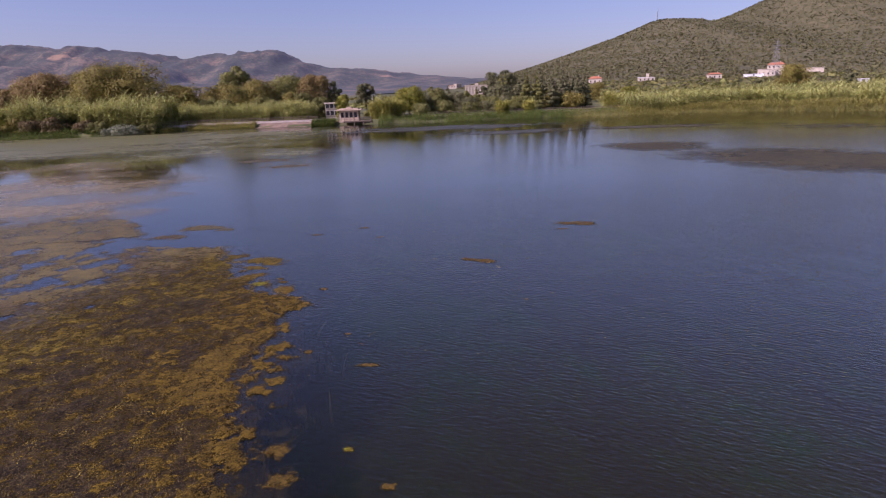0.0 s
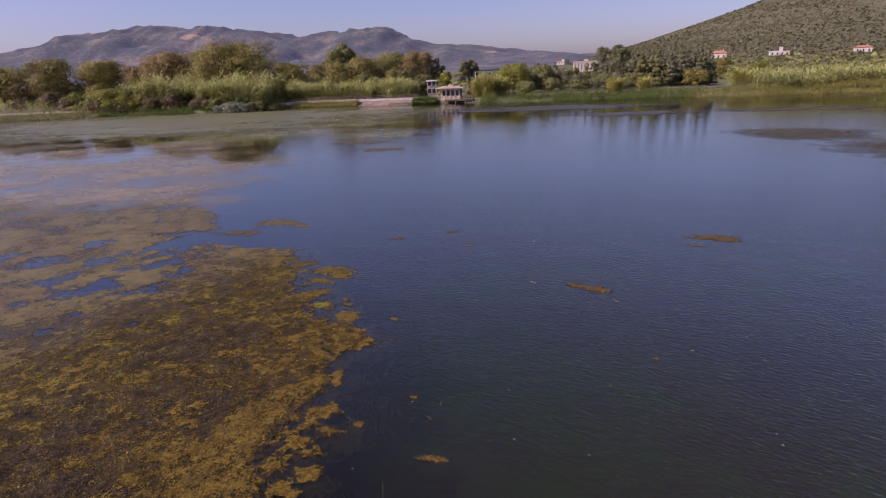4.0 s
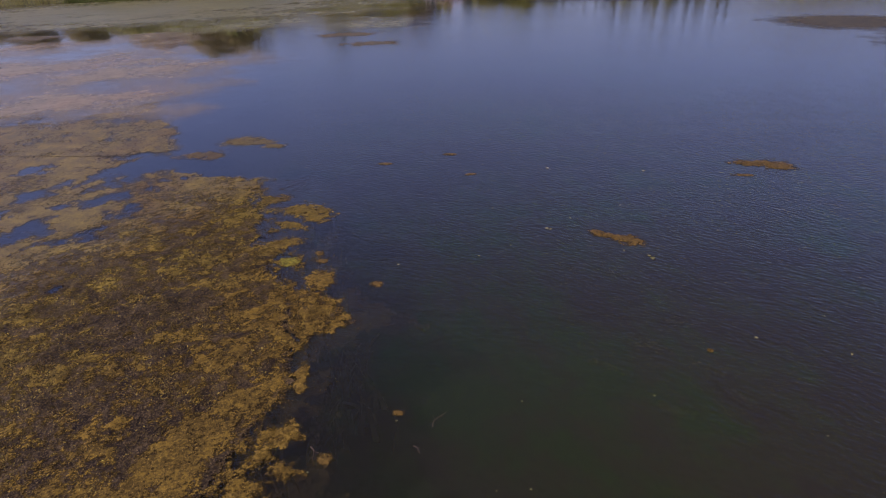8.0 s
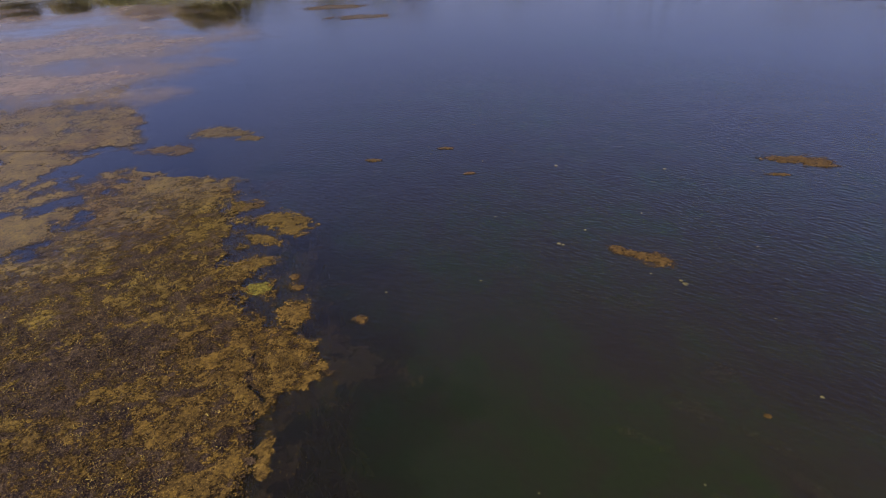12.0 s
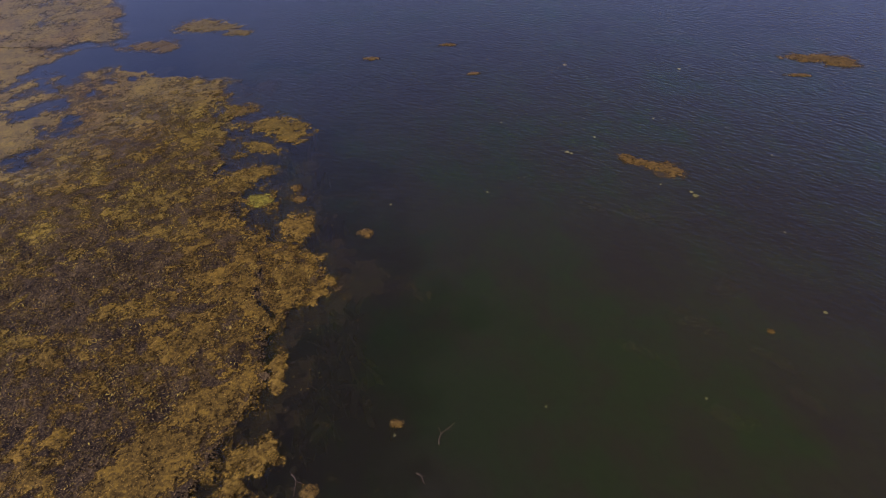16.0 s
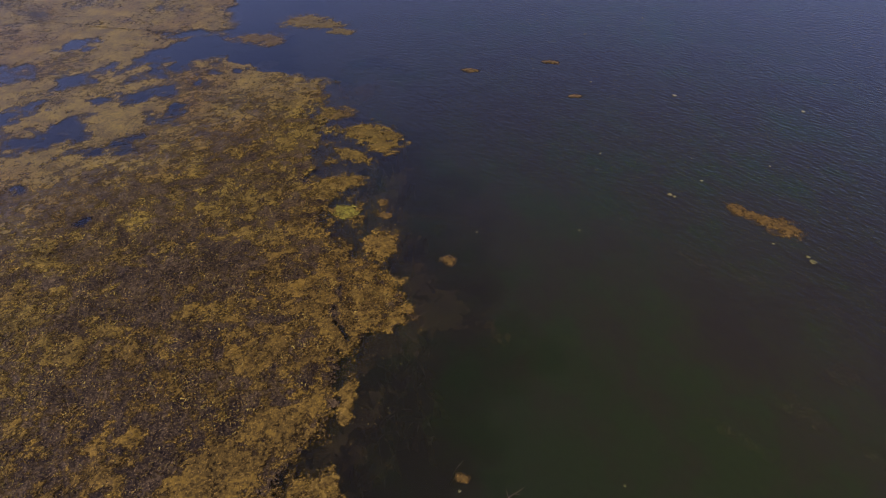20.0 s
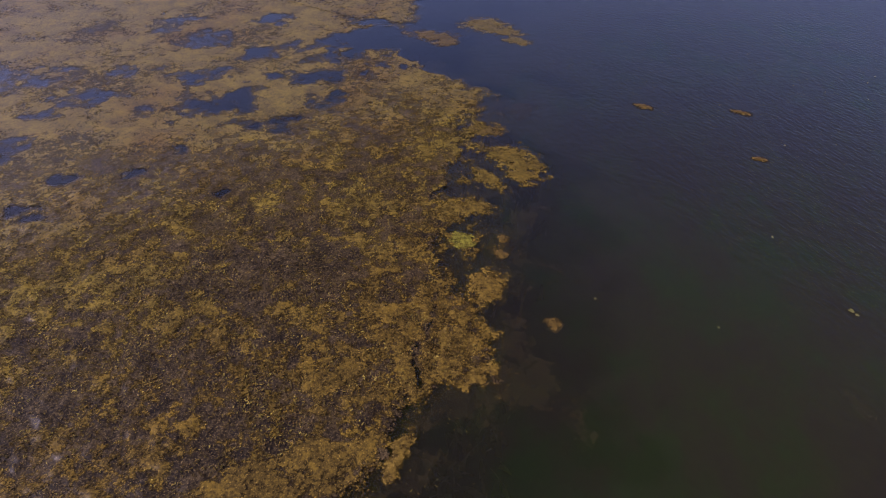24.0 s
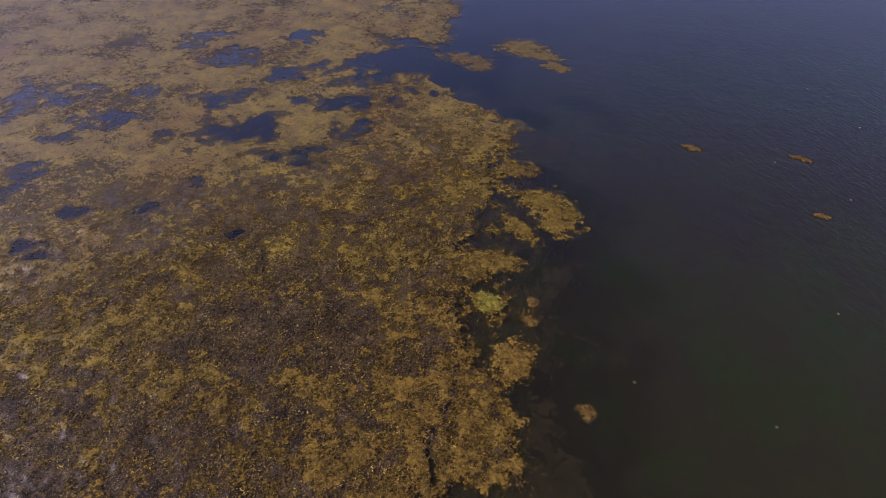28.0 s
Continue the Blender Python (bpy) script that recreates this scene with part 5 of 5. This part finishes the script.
def kiosk(x, y):
    k = thing("kiosk", pose(x, y, 0), "pink stone lakeside kiosk with a wide flat roof", "kiosk")
    boxed("plinth", -2.9, 2.9, -2.6, 2.8, -0.9, 0.95, KIOSK, k, bevel=0.06)
    for px in (-2.5, -1.25, 0.0, 1.25, 2.5):
        boxed("pillar", px - 0.24, px + 0.24, -2.35, -1.87, 0.95, 3.75, KIOSK, k, bevel=0.03)
    for px in (-2.5, 2.5):
        for py in (0.0, 2.2):
            boxed("pillar", px - 0.24, px + 0.24, py - 0.24, py + 0.24, 0.95, 3.75, KIOSK, k, bevel=0.03)
    for a, b in ((-2.26, -1.49), (-1.01, -0.24), (0.24, 1.01), (1.49, 2.26)):
        boxed("parapet", a, b, -2.25, -2.0, 0.95, 1.85, KIOSK, k)
        boxed("window", a, b, -2.13, -2.07, 1.85, 3.3, DARK, k, "dark window opening")
        boxed("lintel", a, b, -2.3, -1.95, 3.3, 3.75, KIOSK, k)
    boxed("back_wall", -2.26, 2.26, 2.1, 2.3, 0.95, 3.75, KIOSK, k)
    for s in (-1, 1):
        boxed("side_wall", s * 2.5 - 0.1, s * 2.5 + 0.1, -1.87, -0.24, 0.95, 3.75, KIOSK, k)
        boxed("side_wall", s * 2.5 - 0.1, s * 2.5 + 0.1, 0.24, 1.96, 0.95, 3.75, KIOSK, k)
    roof = boxed("roof", -3.75, 3.75, -3.3, 3.3, 3.75, 4.05, KIOSK, k, bevel=0.06)
    boxed("roof_step", -2.6, 2.6, -2.2, 2.2, 4.05, 4.35, KIOSK, k, bevel=0.05)
    boxed("roof_cap", -0.7, 0.7, -0.7, 0.7, 4.35, 4.75, KIOSK, k, bevel=0.05)
    return k


kiosk(-18.6, 160.0)


def deck(x, y):
    d = thing("deck", pose(x, y, 0), "weathered timber deck on posts over the water", "deck")
    for n in range(12):
        boxed("plank", -4.4 + n * 0.66, -4.4 + n * 0.66 + 0.62, -1.5, 1.5, 0.86, 0.95, TIMBER, d)
    for px in (-4.1, -1.4, 1.3, 3.3):
        for py in (-1.3, 1.2):
            boxed("post", px - 0.12, px + 0.12, py - 0.12, py + 0.12, -1.2, 0.86, TIMBER, d)
        boxed("rail_post", px - 0.06, px + 0.06, -1.46, -1.34, 0.95, 2.0, TIMBER, d)
    for z in (1.4, 1.95):
        boxed("rail", -4.3, 3.45, -1.43, -1.37, z, z + 0.08, TIMBER, d)
    boxed("beam", -4.4, 3.5, -1.42, -1.24, 0.60, 0.84, TIMBER, d)
    return d


deck(-15.5, 155.6)


def small_house(x, y, z, turn, w, d, h, wall, roof, label, gable=1.6, windows=3, storeys=1, name="house"):
    t = thing(name, pose(x, y, z, 0, 0, turn), label, "house")
    body = boxed("wall", -w / 2, w / 2, -d / 2, d / 2, -1.5, h, wall, t)
    for s in range(storeys):
        for k in range(windows):
            cx = -w / 2 + w * (k + 0.5) / windows
            zb = s * h / storeys
            win = boxed("window", cx - 0.5, cx + 0.5, -d / 2 - 0.06, -d / 2 + 0.05, zb + 0.9, zb + 2.2, DARK, t, "dark window")
            boxed("sill", cx - 0.6, cx + 0.6, -d / 2 - 0.16, -d / 2 - 0.062, zb + 0.78, zb + 0.88, wall, win)
    bm = bmesh.new()
    if gable:
        e = 0.5
        pts = [(-w / 2 - e, -d / 2 - e, h), (w / 2 + e, -d / 2 - e, h), (w / 2 + e, d / 2 + e, h), (-w / 2 - e, d / 2 + e, h), (-w / 2 + d * 0.25, 0, h + gable), (w / 2 - d * 0.25, 0, h + gable)]
        v = [bm.verts.new(p) for p in pts]
        for f in ((0, 1, 5, 4), (2, 3, 4, 5), (1, 2, 5), (3, 0, 4), (3, 2, 1, 0)):
            bm.faces.new([v[k] for k in f])
        part("roof", bm, roof, t)
        boxed("chimney", w * 0.2, w * 0.2 + 0.7, 0.3, 1.0, h + 0.3, h + gable + 0.8, wall, t)
    else:
        box(bm, -w / 2 - 0.3, w / 2 + 0.3, -d / 2 - 0.3, d / 2 + 0.3, h, h + 0.35, 0.05)
        part("roof", bm, roof, t)
    return t


small_house(-26.2, 178, 1.2, 8, 4.0, 5, 4.3, CREAM, CREAM, "small pale two-storey house beside the kiosk", 0, 3, 2)
small_house(140, 450, land_z(140, 450) + 0.4, -20, 9.5, 8, 3.6, CREAM, TILE, "cream house with an orange tiled roof", 1.8, 3)
small_house(180, 450, land_z(180, 450) + 0.4, -15, 12, 8, 2.9, CREAM, PLASTER, "long low white house below the hill", 0, 4)
small_house(183, 455, land_z(183, 455) + 0.6, -15, 2.0, 2.0, 5.2, CREAM, CREAM, "slim white stair tower behind a low house", 0, 1, 1, "tower")
small_house(234, 450, land_z(234, 450) + 0.2, -20, 10, 8, 3.4, CREAM, TILE, "pinkish cream house below the hill", 1.2, 3)
small_house(284, 452, land_z(284, 452) + 2.5, -30, 12, 9, 6.0, CREAM, TILE, "two-storey cream villa with a terracotta roof", 2.0, 4, 2)
small_house(273, 446, land_z(273, 446) + 1.0, -30, 12, 8, 4.5, CREAM, CREAM, "cream flat-roofed wing beside the villa", 0, 4)
small_house(260, 440, land_z(260, 440) + 0.5, -30, 14, 0.8, 2.2, PLASTER, PLASTER, "white garden wall beside the villa", 0, 1, 1, "garden_wall")
small_house(202, 250, land_z(202, 250) + 0.8, -30, 3.6, 3, 2.2, PLASTER, PLASTER, "small white hut in the cane field", 0, 1, 1, "hut")
small_house(320, 470, land_z(320, 470) + 1.5, -30, 26, 1.0, 2.6, CREAM, CREAM, "long cream terrace wall on the slope", 0, 1, 1, "terrace_wall")


def long_hall(x, y, z):
    t = thing("factory_hall", pose(x, y, z, 0, 0, -4) @ Matrix.Scale(0.57, 4), "large cream industrial hall with upright ribs", "building")
    boxed("wall", -15, 15, -10, 10, -5, 10.2, CREAM, t)
    for k in range(9):
        boxed("rib", -14.6 + k * 3.6, -13.9 + k * 3.6, -10.5, -10.02, -5, 9.4, CREAM, t)
    for k in range(8):
        boxed("window", -13.05 + k * 3.6, -12.6 + k * 3.6, -10.12, -9.9, 1.5, 8.0, DARK, t, "tall dark window strip")
    boxed("roof", -15.4, 15.4, -10.6, 10.4, 10.2, 10.9, CREAM, t)
    boxed("roof_house", -3, 1, -4, 2, 10.9, 13.0, CREAM, t)
    boxed("annex", 15.4, 30, -8, 9, -5, 7.5, CREAM, t, "lower cream annex")
    return t


long_hall(42.8, 400, 4.7)
rng = random.Random(5)
for k in range(3):
    x, y = rng.uniform(20, 90), rng.uniform(760, 960)
    small_house(x, y, land_z(x, y) + rng.uniform(0, 3), rng.uniform(-30, 30), rng.uniform(7, 10), 8, rng.uniform(3, 5), rng.choice((CREAM, CREAM)), rng.choice((TILE, CREAM)), "pale town house far across the plain", rng.choice((0, 1.6)), 3, 1)


def lattice(name, x, y, z, h, w, label, levels=7, arms=()):
    t = thing(name, pose(x, y, z), label, "tower")
    for sx in (-1, 1):
        for sy in (-1, 1):
            part("leg", rod(bmesh.new(), (sx * w / 2, sy * w / 2, -1), (sx * w * 0.06, sy * w * 0.06, h), 0.12, 0.07, 5), STEEL, t)
    for k in range(levels):
        a, b = k / levels, (k + 1) / levels
        wa, wb = w / 2 * (1 - 0.88 * a), w / 2 * (1 - 0.88 * b)
        for side in (-1, 1):
            part("brace", rod(bmesh.new(), (-wa, side * wa, h * a), (wb, side * wb, h * b), 0.07, 0.07, 4), STEEL, t)
            part("brace", rod(bmesh.new(), (wa, side * wa, h * a), (-wb, side * wb, h * b), 0.07, 0.07, 4), STEEL, t)
            part("brace", rod(bmesh.new(), (side * wa, -wa, h * a), (side * wb, wb, h * b), 0.07, 0.07, 4), STEEL, t)
    for z1, reach in arms:
        part("arm", rod(bmesh.new(), (-reach, 0, z1), (reach, 0, z1), 0.12, 0.12, 5), STEEL, t)
    return t


lattice("pylon", 270, 430, land_z(270, 430), 27, 6.0, "grey steel lattice pylon below the hill", 8, ((20, 4), (23, 3.2), (25.5, 2.4)))
lattice("radio_mast", 406, 1000, land_z(406, 1000) - 1, 22, 1.6, "slim grey radio mast on the hilltop", 6)


def lamp_post(x, y, top, label):
    z = land_z(x, y)
    t = thing("lamp_post", pose(x, y, z), label, "lamp post")
    part("pole", rod(bmesh.new(), (0, 0, -0.1), (0, 0, top - z), 0.10, 0.06, 8), PLASTER, t)
    boxed("head", -0.15, 0.9, -0.12, 0.12, top - z, top - z + 0.14, STEEL, t, bevel=0.03)
    return t


lamp_post(-13.5, 182, 7.8, "white lamp post behind the kiosk")
